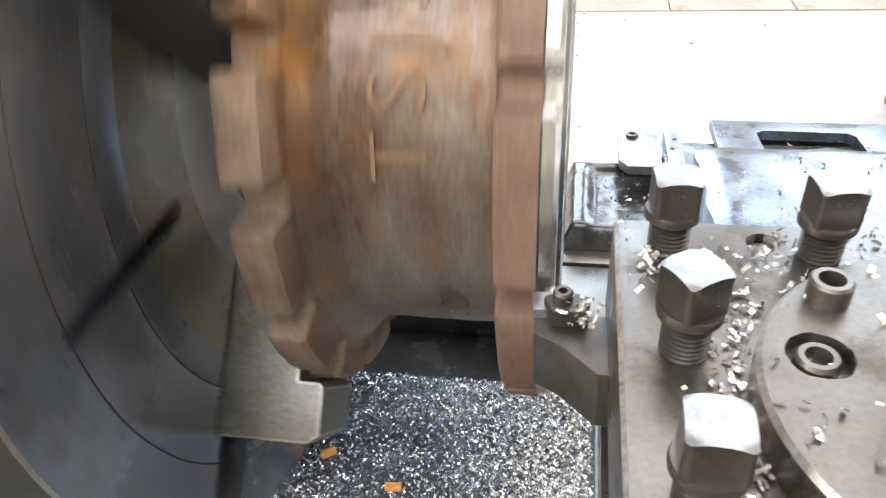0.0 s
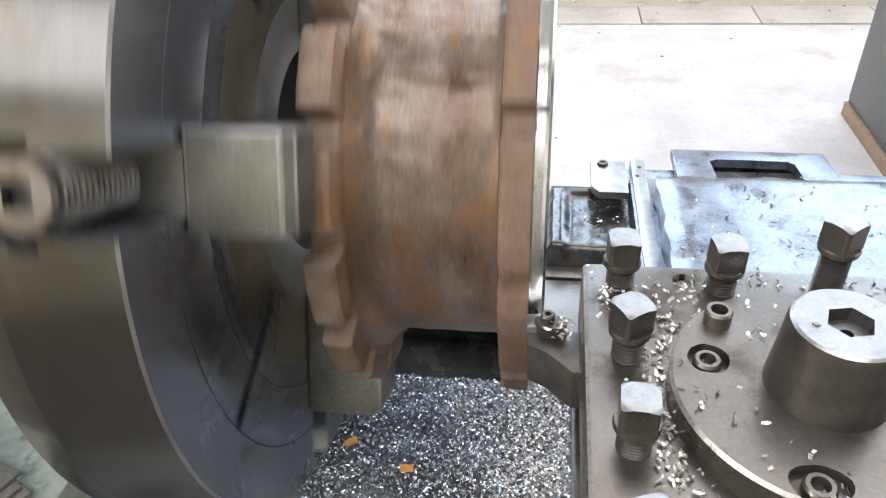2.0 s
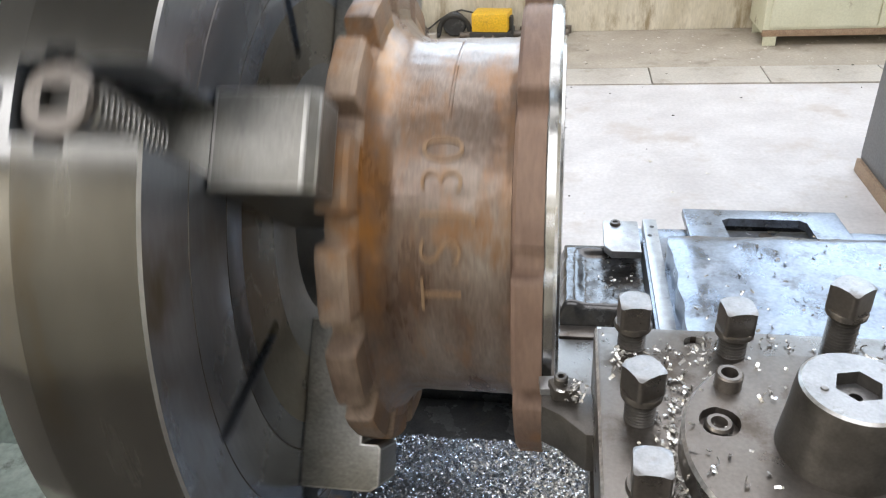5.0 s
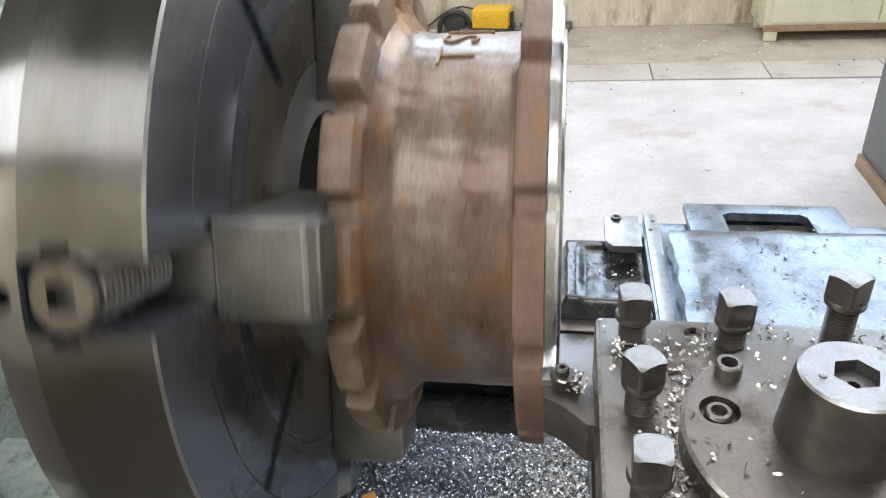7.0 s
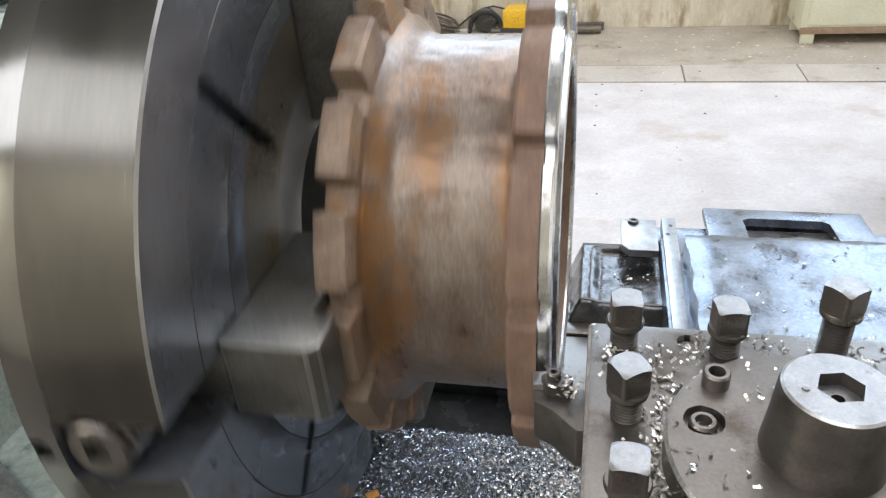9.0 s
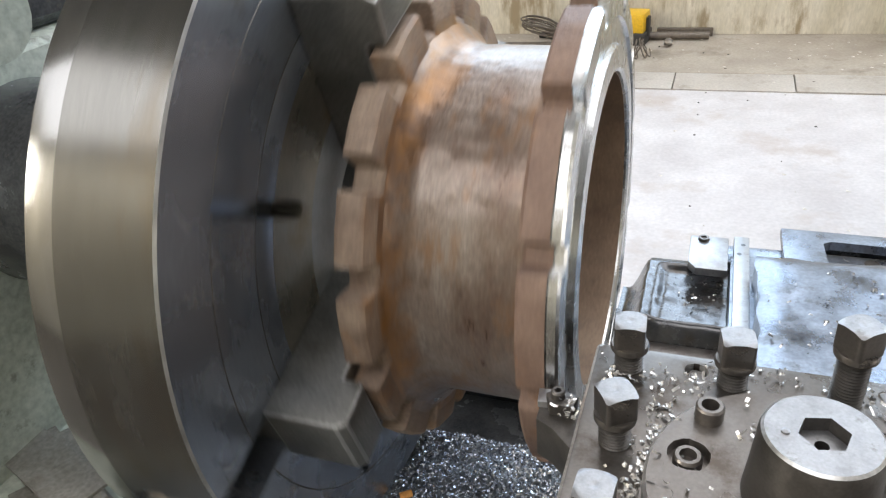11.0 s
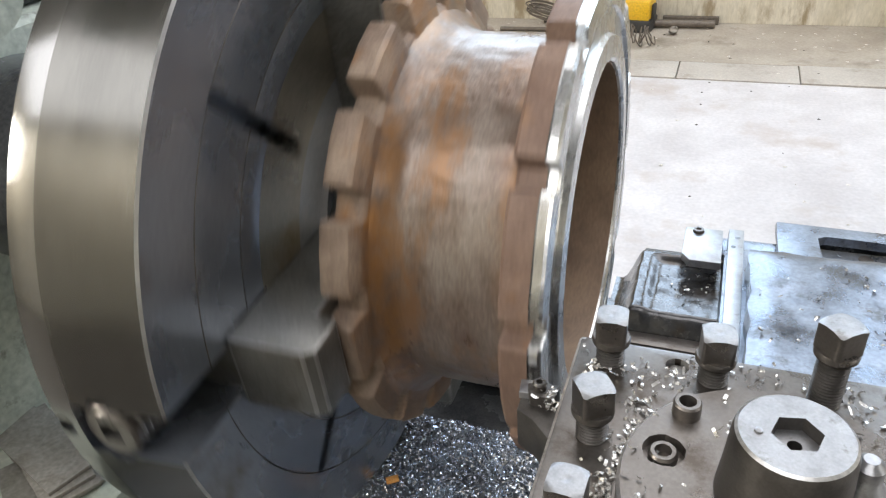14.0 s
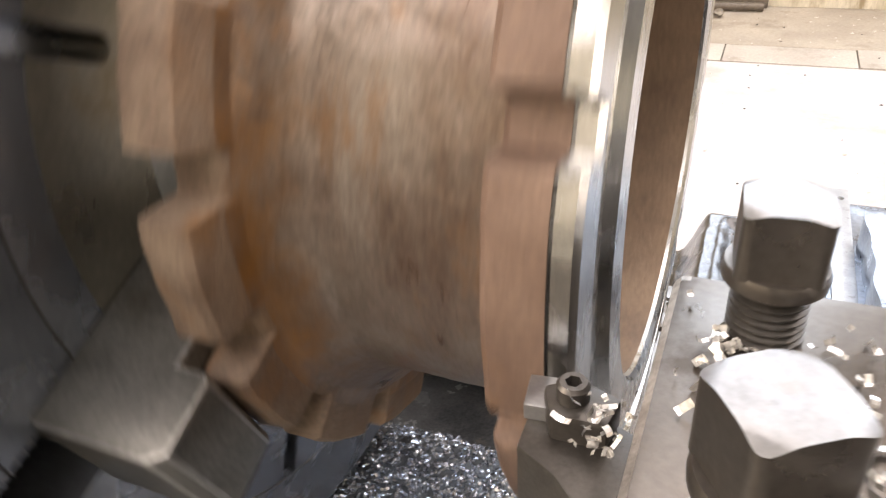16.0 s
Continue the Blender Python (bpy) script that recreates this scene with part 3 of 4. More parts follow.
def carriage():
    s = thing("carriage", "oily lathe carriage with dark casting and worn slide", "carriage", pose(0, 0, ZA))
    part("saddle", box(-0.035, 0.75, 0.252, 0.30, -0.34, -0.3055, 0.004), OILY_STEEL, s)
    part("saddle", box(0.004, 0.75, 0.302, 0.46, -0.34, -0.3055, 0.004), CAST_DARK, s)
    part("saddle_wing", box(0.03, 0.75, -0.44, 0.24, -0.36, -0.335, 0.004), CAST_DARK, s)
    # soft-edged casting with a shallow oily hollow and a sloping flank
    bm = bmesh.new()
    nx, ny = 56, 60
    g = [[None] * (ny + 1) for _ in range(nx + 1)]
    for i in range(nx + 1):
        for j in range(ny + 1):
            x, y = -0.030 + 0.1435 * i / nx, 0.232 + 0.182 * j / ny
            flank = step(-0.028, 0.010 + 0.002 * noise.noise(Vector((0, y * 30, 7))), x) ** 1.5
            inner = step(0.018, 0.036, x) * (1 - step(0.380, 0.397, y))
            top = -0.272 - 0.0075 * inner + 0.003 * inner * (1 - step(0.262, 0.305, y)) - 0.002 * (1 - step(0.262, 0.36, y))
            z = -0.335 + (top + 0.335) * min(flank, step(0.240, 0.266, y) ** 0.7, 1 - step(0.400, 0.4135, y))
            g[i][j] = bm.verts.new((x, y, z + 0.0007 * noise.noise(Vector((x * 70, y * 70, 3)))))
    for i in range(nx):
        for j in range(ny):
            bm.faces.new((g[i][j], g[i + 1][j], g[i + 1][j + 1], g[i][j + 1]))
    rim = bmesh.ops.extrude_edge_only(bm, edges=[e for e in bm.edges if e.is_boundary])
    for v in rim["geom"]:
        if isinstance(v, bmesh.types.BMVert):
            v.co.z = -0.345
    part("oil_well_casting", bm, OIL_CAST, s, "dark oily hollow casting", 60)
    part("packing_strip", box(0.1140, 0.160, -0.02, 0.392, -0.32, -0.2495, 0.001), SLIDE_STEEL, s)
    part("saddle", box(-0.036, 0.118, 0.042, 0.2245, -0.334, -0.3065, 0.003), OILY_STEEL, s)
    part("saddle_edge", box(-0.040, 0.118, 0.226, 0.2505, -0.331, -0.3035, 0.003), OILY_STEEL, s, "rubbed front edge of the saddle")
    part("wiper_plate", prism([(0.060, 0.364), (0.070, 0.349), (0.1105, 0.349), (0.1105, 0.436), (0.060, 0.436)], -0.259, -0.247, 0.002), BRIGHT_STEEL, s, "bright worn wiper plate")
    part("wiper_screw", lathe([(-0.248, 0.008), (-0.244, 0.007), (-0.244, 0.004), (-0.246, 0.004)], 16, "z", None, Matrix.Translation((0.0775, 0.4255, 0.001))), OILY_STEEL, s)
    part("gib_strip", box(0.1175, 0.1375, -0.02, 0.440, -0.30, -0.2455, 0.002), BRIGHT_STEEL, s, "bright narrow gib strip")
    for y in (0.392, 0.417):
        part("strip_screw", lathe([(-0.248, 0.0032), (-0.2452, 0.0032)], 12, "z", None, Matrix.Translation((0.126 + (y - 0.4) * 0.2, y, 0))), CAST_DARK, s)
    # broad slide cover with a worn, gently uneven top
    bm = bmesh.new()
    nx, ny = 46, 40
    grid = [[None] * (ny + 1) for _ in range(nx + 1)]
    for i in range(nx + 1):
        for j in range(ny + 1):
            x, y = 0.142 + 0.46 * i / nx, -0.05 + 0.39 * j / ny
            edge = min(i, j, ny - j) / 2.0
            dip = -0.006 if edge == 0 else (-0.0015 if edge == 0.5 else 0)
            z = -0.208 + dip + 0.0022 * noise.noise(Vector((x * 16, y * 16, 1))) + 0.001 * noise.noise(Vector((x * 60, y * 60, 2)))
            wob = 0.004 * noise.noise(Vector((y * 30, 3, x * 30))) if i == 0 or j == ny else 0
            grid[i][j] = bm.verts.new((x + (wob if i == 0 else 0), y + (wob if j == ny else 0), z))
    for i in range(nx):
        for j in range(ny):
            bm.faces.new((grid[i][j], grid[i + 1][j], grid[i + 1][j + 1], grid[i][j + 1]))
    rim = [e for e in bm.edges if e.is_boundary]
    low = bmesh.ops.extrude_edge_only(bm, edges=rim)
    for v in low["geom"]:
        if isinstance(v, bmesh.types.BMVert):
            v.co.z = -0.30
    part("slide_cover", bm, SLIDE_STEEL, s, "worn oily grey steel slide cover", 40)
    hole = prism([(0.234, 0.382), (0.351, 0.379), (0.347, 0.437), (0.339, 0.445), (0.241, 0.448), (0.231, 0.441)], -0.3, -0.2)
    fr = cut(prism([(0.181, 0.30), (0.403, 0.30), (0.395, 0.473), (0.179, 0.477)], -0.259, -0.246, 0.003), [hole])
    part("rear_bracket", fr, SLIDE_STEEL, s, "flat bracket with a long rounded slot")
    part("slot_floor", box(0.2, 0.40, 0.35, 0.475, -0.30, -0.285), CAST_DARK, s)
    # added dark plate that hides the bright floor, so the slot stays black
    part("slot_dark_backing", box(0.2, 0.40, 0.4765, 0.4815, -0.30, -0.264), CAST_DARK, s)
    part("slot_nut", lathe([(-0.285, 0.013), (-0.268, 0.013), (-0.264, 0.009)], 24, "z", None, Matrix.Translation((0.292, 0.43, 0))), OILY_STEEL, s)
    part("rear_rail", box(0.10, 0.75, 0.400, 0.446, -0.30, -0.2645, 0.003), SLIDE_STEEL, s)
    part("cross_slide", box(0.036, 0.30, -0.46, -0.19, -0.262, -0.14, 0.006), OILY_STEEL, s, "grey-brown steel cross slide")
    part("compound_slide", box(0.045, 0.27, -0.46, -0.15, -0.138, -0.072, 0.005), OILY_STEEL, s)


lathe_frame(), carriage()


# ---------- tool post ----------
TP = 0.0305  # its top over the axis


def tool_post():
    p = thing("tool_post", "square steel tool post with round clamping disc", "tool post", pose(0, 0, ZA))
    blk = box(0.0215, 0.2255, -0.386, -0.1815, -0.070, TP, 0.004, 3)
    blk = cut(blk, [box(0.0, 0.050, -0.42, -0.15, -0.046, -0.012), box(0.2, 0.25, -0.42, -0.15, -0.046, -0.012)]
              + [lathe([(TP - 0.012, r), (TP + 0.02, r)], 24, "z", None, Matrix.Translation((x, y, 0))) for x, y, r in ((0.077, -0.1952, 0.0062),)])
    b = part("block", blk, OILY_STEEL, p)
    b.data.materials.append(WORN_EDGE)
    for f in b.data.polygons:
        f.material_index = 1 if max(abs(v) for v in f.normal) < 0.985 and f.center.z > TP - 0.02 else 0
    disc = lathe([(TP - 0.004, 0.0655), (TP + 0.0132, 0.0655), (TP + 0.015, 0.0640), (TP + 0.015, 0.01)], 96, "z", None, Matrix.Translation((0.1236, -0.284, 0)))
    disc = cut(disc, [prism([(x + sx * r * math.cos(a), y + r * math.sin(a)) for a, r in ((0.2618 * k, 0.0096 + 0.0012 * noise.noise(Vector((2 * math.cos(0.2618 * k), 2 * math.sin(0.2618 * k), x * 50)))) for k in range(24))], TP + 0.0095, TP + 0.05) for x, y, sx in ((0.0763, -0.2712, 1.0), (0.1085, -0.3365, 1.25))])
    d = part("clamping_disc", disc, OILY_STEEL, p, "round steel disc with chipped rim")
    d.data.materials.append(WORN_EDGE)
    for f in d.data.polygons:
        f.material_index = 1 if 0.2 < f.normal.z < 0.98 else 0
    cap = lathe([(TP + 0.012, 0.0262), (TP + 0.030, 0.0245), (TP + 0.0485, 0.0232), (TP + 0.0515, 0.0224), (TP + 0.0525, 0.0212), (TP + 0.0525, 0.002)], 72, "z", None, Matrix.Translation((0.1240, -0.284, 0)))
    cap = cut(cap, [lathe([(TP + 0.0458, 0.0098), (TP + 0.08, 0.0098)], 6, "z", None, Matrix.Translation((0.1245, -0.284, 0)) @ pose(0, 0, 0, 0, 0, 12)),
                    lathe([(TP + 0.034, 0.0028), (TP + 0.08, 0.0028)], 16, "z", None, Matrix.Translation((0.1245, -0.284, 0)))])
    # the cap's upward faces take the paler crown tone, its sides stay dark
    for f in cap.faces:
        f.material_index = (1 if f.normal.z > 0.97 else 2) if f.normal.z > 0.3 and f.calc_center_median().z > TP + 0.0445 else 0
    c = part("centre_cap", cap, BLACK_STEEL, p, "tapered dark cap with bright top and hexagon socket")
    c.data.materials.append(CROWN_STEEL)
    c.data.materials.append(EDGE_STEEL)
    pl = cut(lathe([(TP + 0.010, 0.0066), (TP + 0.0222, 0.0066), (TP + 0.0232, 0.0058)], 24, "z", None, Matrix.Translation((0.0841, -0.2456, 0))),
             [lathe([(TP + 0.014, 0.0041), (TP + 0.04, 0.0041)], 16, "z", None, Matrix.Translation((0.0841, -0.2456, 0)))])
    part("dimple", lathe([(TP + 0.0515, 0.0018), (TP + 0.0533, 0.0016), (TP + 0.0537, 0.0006)], 12, "z", None, Matrix.Translation((0.1105, -0.2865, 0))), CROWN_STEEL, p)
    part("oil_stub", pl, OILY_STEEL, p, "short hollow threaded stub")
    for x, y in ((0.0763, -0.2712), (0.1085, -0.3365)):
        s = cut(lathe([(TP + 0.003, 0.0066), (TP + 0.0135, 0.0066), (TP + 0.0148, 0.0056)], 24, "z", None, Matrix.Translation((x, y, 0))),
                [lathe([(TP + 0.009, 0.0038), (TP + 0.04, 0.0042)], 20, "z", None, Matrix.Translation((x, y, 0)))])
        part("socket_screw", s, OILY_STEEL, p)
    part("lock_pin", lathe([(TP + 0.013, 0.0085), (TP + 0.026, 0.0085), (TP + 0.030, 0.006), (TP + 0.038, 0.006), (TP + 0.041, 0.003)], 20, "z", None, Matrix.Translation((0.1530, -0.2780, 0))), BRIGHT_STEEL, p, "bright detent pin")
    part("set_plug", lathe([(TP - 0.011, 0.0055), (TP - 0.004, 0.0055), (TP - 0.003, 0.004)], 16, "z", None, Matrix.Translation((0.077, -0.1952, 0))), BLACK_STEEL, p)


def clamp_bolt(top):
    b = thing("clamp_bolt", "worn square-headed clamping bolt screwed into the tool post", "bolt", None, "tool post clamping bolts")
    hd = top - 0.0150
    own = bmesh.new()
    n, half, rc = 14, 0.00815, 0.0020
    def plan(u, v):
        # a square with rounded corners
        x, y = u * half, v * half
        cx, cy = abs(x) - (half - rc), abs(y) - (half - rc)
        if cx > 0 and cy > 0:
            d = math.hypot(cx, cy)
            if d > rc:
                x, y = math.copysign(half - rc + cx * rc / d, x), math.copysign(half - rc + cy * rc / d, y)
        return x, y
    rows = []
    for i in range(n + 1):
        row = []
        for j in range(n + 1):
            x, y = plan(2 * i / n - 1, 2 * j / n - 1)
            r = math.hypot(x, y)
            z = top - 0.55 * max(0.0, r - 0.0086) - 1.6 * r * r - (0.0004 if r < 0.0015 else 0)
            row.append(own.verts.new((x, y, z)))
        rows.append(row)
    for i in range(n):
        for j in range(n):
            own.faces.new((rows[i][j], rows[i + 1][j], rows[i + 1][j + 1], rows[i][j + 1]))
    loop = [rows[i][0] for i in range(n)] + [rows[n][j] for j in range(n)] + [rows[n - i][n] for i in range(n)] + [rows[0][n - j] for j in range(n)]
    low = [own.verts.new((v.co.x, v.co.y, hd)) for v in loop]
    for k in range(len(loop)):
        own.faces.new((loop[k], low[k], low[(k + 1) % len(loop)], loop[(k + 1) % len(loop)]))
    own.faces.new(low[::-1])
    bmesh.ops.recalc_face_normals(own, faces=own.faces)
    head = part("head", own, OILY_STEEL, b, "square head with crown coloured bright for sky reflection", 40)
    # upward faces of the head are coloured lighter to stand for reflected sky
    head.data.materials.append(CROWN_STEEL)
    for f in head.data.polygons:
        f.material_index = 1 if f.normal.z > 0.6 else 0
    part("collar", lathe([(hd - 0.004, 0.0088), (hd - 0.003, 0.0102), (hd - 0.001, 0.0104), (hd + 0.0005, 0.0098)], 32), OILY_STEEL, b)
    part("shank", thread(0.0078, -0.014, hd - 0.003, 0.0019, 22), BLACK_STEEL, b, "dark threaded shank")
    return b


def bolts():
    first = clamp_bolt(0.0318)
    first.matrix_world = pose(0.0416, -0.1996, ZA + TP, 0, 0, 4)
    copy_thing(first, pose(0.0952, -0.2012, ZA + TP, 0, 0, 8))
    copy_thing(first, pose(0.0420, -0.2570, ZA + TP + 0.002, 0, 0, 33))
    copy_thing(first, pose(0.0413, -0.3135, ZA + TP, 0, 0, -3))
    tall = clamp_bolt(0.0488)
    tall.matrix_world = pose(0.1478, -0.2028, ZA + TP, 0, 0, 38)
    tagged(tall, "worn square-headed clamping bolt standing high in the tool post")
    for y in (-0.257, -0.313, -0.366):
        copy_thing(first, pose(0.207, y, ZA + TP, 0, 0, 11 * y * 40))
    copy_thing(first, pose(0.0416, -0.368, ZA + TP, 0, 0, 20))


def cutting_tool():
    t = thing("turning_tool", "dark steel turning tool with clamped insert and chips", "cutting tool", pose(-0.003, 0.0085, ZA))
    part("shank", prism([(0.16, -0.2445), (0.0205, -0.2445), (0.006, -0.2300), (-0.0050, -0.2240), (-0.0056, -0.2050), (0.0, -0.1965), (0.010, -0.2060), (0.0205, -0.2110), (0.16, -0.2110)], -0.0350, -0.0055, 0.0012), BLACK_STEEL, t)
    part("insert", prism([(-0.0075, -0.2035), (-0.0060, -0.2150), (0.0050, -0.2140), (0.0040, -0.2020)], -0.0056, -0.0006, 0.0006), BRIGHT_STEEL, t, "small pale carbide insert")
    part("clamp", prism([(-0.002, -0.2105), (0.002, -0.2200), (0.016, -0.2195), (0.0175, -0.2095), (0.006, -0.2050)], -0.0055, 0.0035, 0.0015), BLACK_STEEL, t, "top clamp of the insert")
    part("clamp_screw", cut(lathe([(0.0034, 0.0042), (0.0075, 0.0042), (0.0085, 0.0034)], 18, "z", None, Matrix.Translation((0.006, -0.2125, 0))), [lathe([(0.005, 0.0021), (0.02, 0.0021)], 6, "z", None, Matrix.Translation((0.006, -0.2125, 0)))]), BLACK_STEEL, t)


tool_post(), bolts(), cutting_tool()


# ---------- chips ----------
def chip_mesh(places, size, seed):
    """Many short curled steel shavings as one mesh."""
    rnd = np.random.RandomState(seed)
    verts, faces = [], []
    for (x, y, z) in places:
        L, w = size * rnd.uniform(0.6, 1.6), size * rnd.uniform(0.28, 0.55)
        bend = rnd.uniform(0.4, 2.6) / L
        e = Euler(rnd.uniform(-0.9, 0.9, 3) * (1, 1, 0)).to_matrix() @ Euler((rnd.uniform(0, 6.3), 0, rnd.uniform(0, 6.3))).to_matrix()
        o, base = Vector((x, y, z)), len(verts)
        for k in range(4):
            s = (k / 3 - 0.5) * L
            c = Vector((math.sin(s * bend) / bend, 0, (1 - math.cos(s * bend)) / bend))
            for side in (-0.5, 0.5):
                verts.append(o + e @ (c + Vector((0, side * w, 0))))
        for k in range(3):
            a = base + 2 * k
            faces.append((a, a + 1, a + 3, a + 2))
    me = bpy.data.meshes.new("chips")
    me.from_pydata([tuple(v) for v in verts], [], faces)
    return me


def chips():
    rnd = random.Random(11)
    zc = ZA - 0.318
    # heap: a low mound of dark fines with shavings on it
    def height(x, y):
        e = min((x + 0.235 + 0.25 * (y + 0.02) * 0) / 0.05, (0.034 - x) / 0.012, (0.036 - y) / 0.006, (y + 0.150 + 0.02 * noise.noise(Vector((x * 30, 0, 0)))) / 0.03)
        e = max(0.0, min(1.0, e))
        return 0.002 + e * (0.016 + 0.006 * noise.noise(Vector((x * 25, y * 25, 4))))
    bm = bmesh.new()
    nx, ny = 70, 40
    g = [[bm.verts.new((-0.24 + 0.276 * i / nx, -0.165 + 0.203 * j / ny, zc + height(-0.24 + 0.276 * i / nx, -0.165 + 0.203 * j / ny) - 0.002)) for j in range(ny + 1)] for i in range(nx + 1)]
    for i in range(nx):
        for j in range(ny):
            bm.faces.new((g[i][j], g[i + 1][j], g[i + 1][j + 1], g[i][j + 1]))
    heap = solo("chip_heap", bm, BED_STEEL, "low heap of grey steel shavings in the tray", "shavings", "stuff")
    places = []
    while len(places) < 9500:
        x, y = rnd.uniform(-0.238, 0.034), rnd.uniform(-0.165, 0.036)
        h = height(x, y)
        if h > 0.004 or rnd.random() < 0.12:
            places.append((x, y, zc + h + rnd.uniform(0, 0.003)))
    me = chip_mesh(places, 0.0036, 5)
    me.materials.append(CHIP)
    # paler chips towards the right, the warmer light there is in their colour
    warm = []
    while len(warm) < 3600:
        x, y = 0.034 - abs(rnd.gauss(0, 0.055)), rnd.uniform(-0.165, 0.036)
        if x > -0.2 and height(x, y) > 0.004:
            warm.append((x, y, zc + height(x, y) + rnd.uniform(0.001, 0.0045)))
    gold = chip_mesh(warm, 0.0040, 15)
    gold.materials.append(CHIP_WARM)
    tagged(new("warm_lit_shavings", gold), "shavings coloured pale for the warm light on the heap", "shavings", "", "stuff")
    tagged(new("tray_shavings", me), "glittering short curled steel shavings heaped in the tray", "shavings", "", "stuff")
    places = []
    spots = [(0.062, -0.262, 0.012, 0.03), (0.056, -0.30, 0.008, 0.03), (0.064, -0.218, 0.022, 0.018), (0.075, -0.208, 0.03, 0.012), (0.064, -0.34, 0.008, 0.02), (0.036, -0.21, 0.006, 0.014), (0.11, -0.192, 0.03, 0.006), (0.165, -0.205, 0.02, 0.012)]
    while len(places) < 400:
        cx, cy, sx, sy = rnd.choice(spots[:2] * 4 + spots)
        x, y = rnd.gauss(cx, sx * 0.6), rnd.gauss(cy, sy * 0.7)
        if x < 0.025 or y > -0.185 or math.hypot(x - 0.1236, y + 0.284) < 0.067:
            continue
        places.append((x, y, ZA + TP + 0.0015))
    for _ in range(70):
        a, r = rnd.uniform(0, 6.3), rnd.uniform(0.036, 0.063)
        places.append((0.1236 + r * math.cos(a), -0.284 + r * math.sin(a), ZA + TP + 0.0165))
    for _ in range(38):
        places.append((rnd.gauss(0.012, 0.004), rnd.gauss(-0.2125, 0.005), ZA + 0.004 + rnd.uniform(-0.004, 0.004)))
    for cx, cy, z in ((0.0763, -0.2712, TP + 0.0115), (0.1085, -0.3365, TP + 0.0115), (0.077, -0.1952, TP - 0.002)):
        for _ in range(11):
            a, r = rnd.uniform(3.6, 6.0), rnd.uniform(0.002, 0.0085)
            places.append((cx + r * math.cos(a), cy + r * math.sin(a), ZA + z + rnd.uniform(0, 0.002)))
    for _ in range(14):
        places.append((rnd.gauss(0.160, 0.005), rnd.gauss(-0.278, 0.006), ZA + TP + 0.0165))
    me = chip_mesh(places, 0.0033, 8)
    me.materials.append(CHIP_WARM)
    tagged(new("post_shavings", me), "pale curled steel shavings strewn over the tool post", "shavings", "", "stuff")
    places = []
    for _ in range(120):
        places.append((rnd.uniform(0.15, 0.45), rnd.uniform(0.0, 0.335), ZA - 0.2055))
    for _ in range(40):
        places.append((rnd.uniform(0.035, 0.105), rnd.uniform(0.29, 0.405), ZA - 0.279))
    for _ in range(60):
        places.append((rnd.uniform(-0.03, 0.035), rnd.uniform(0.262, 0.275), ZA - 0.3045))
    me = chip_mesh(places, 0.0055, 9)
    me.materials.append(CHIP_WARM)
    tagged(new("slide_shavings", me), "few pale shavings on the oily slide", "shavings", "", "stuff")
    for x, y, a in ((-0.186, -0.070, 35), (-0.124, -0.096, 5)):
        ob = solo("filter_stub", lathe([(-0.0065, 0.0034), (-0.006, 0.0038), (0.006, 0.0038), (0.0065, 0.0034)], 14, "x"), FILTER, "short orange-tan filter stub lying on the shavings", "filter stub")
        ob.matrix_world = pose(x, y, zc + 0.024, 0, 0, a)


chips()


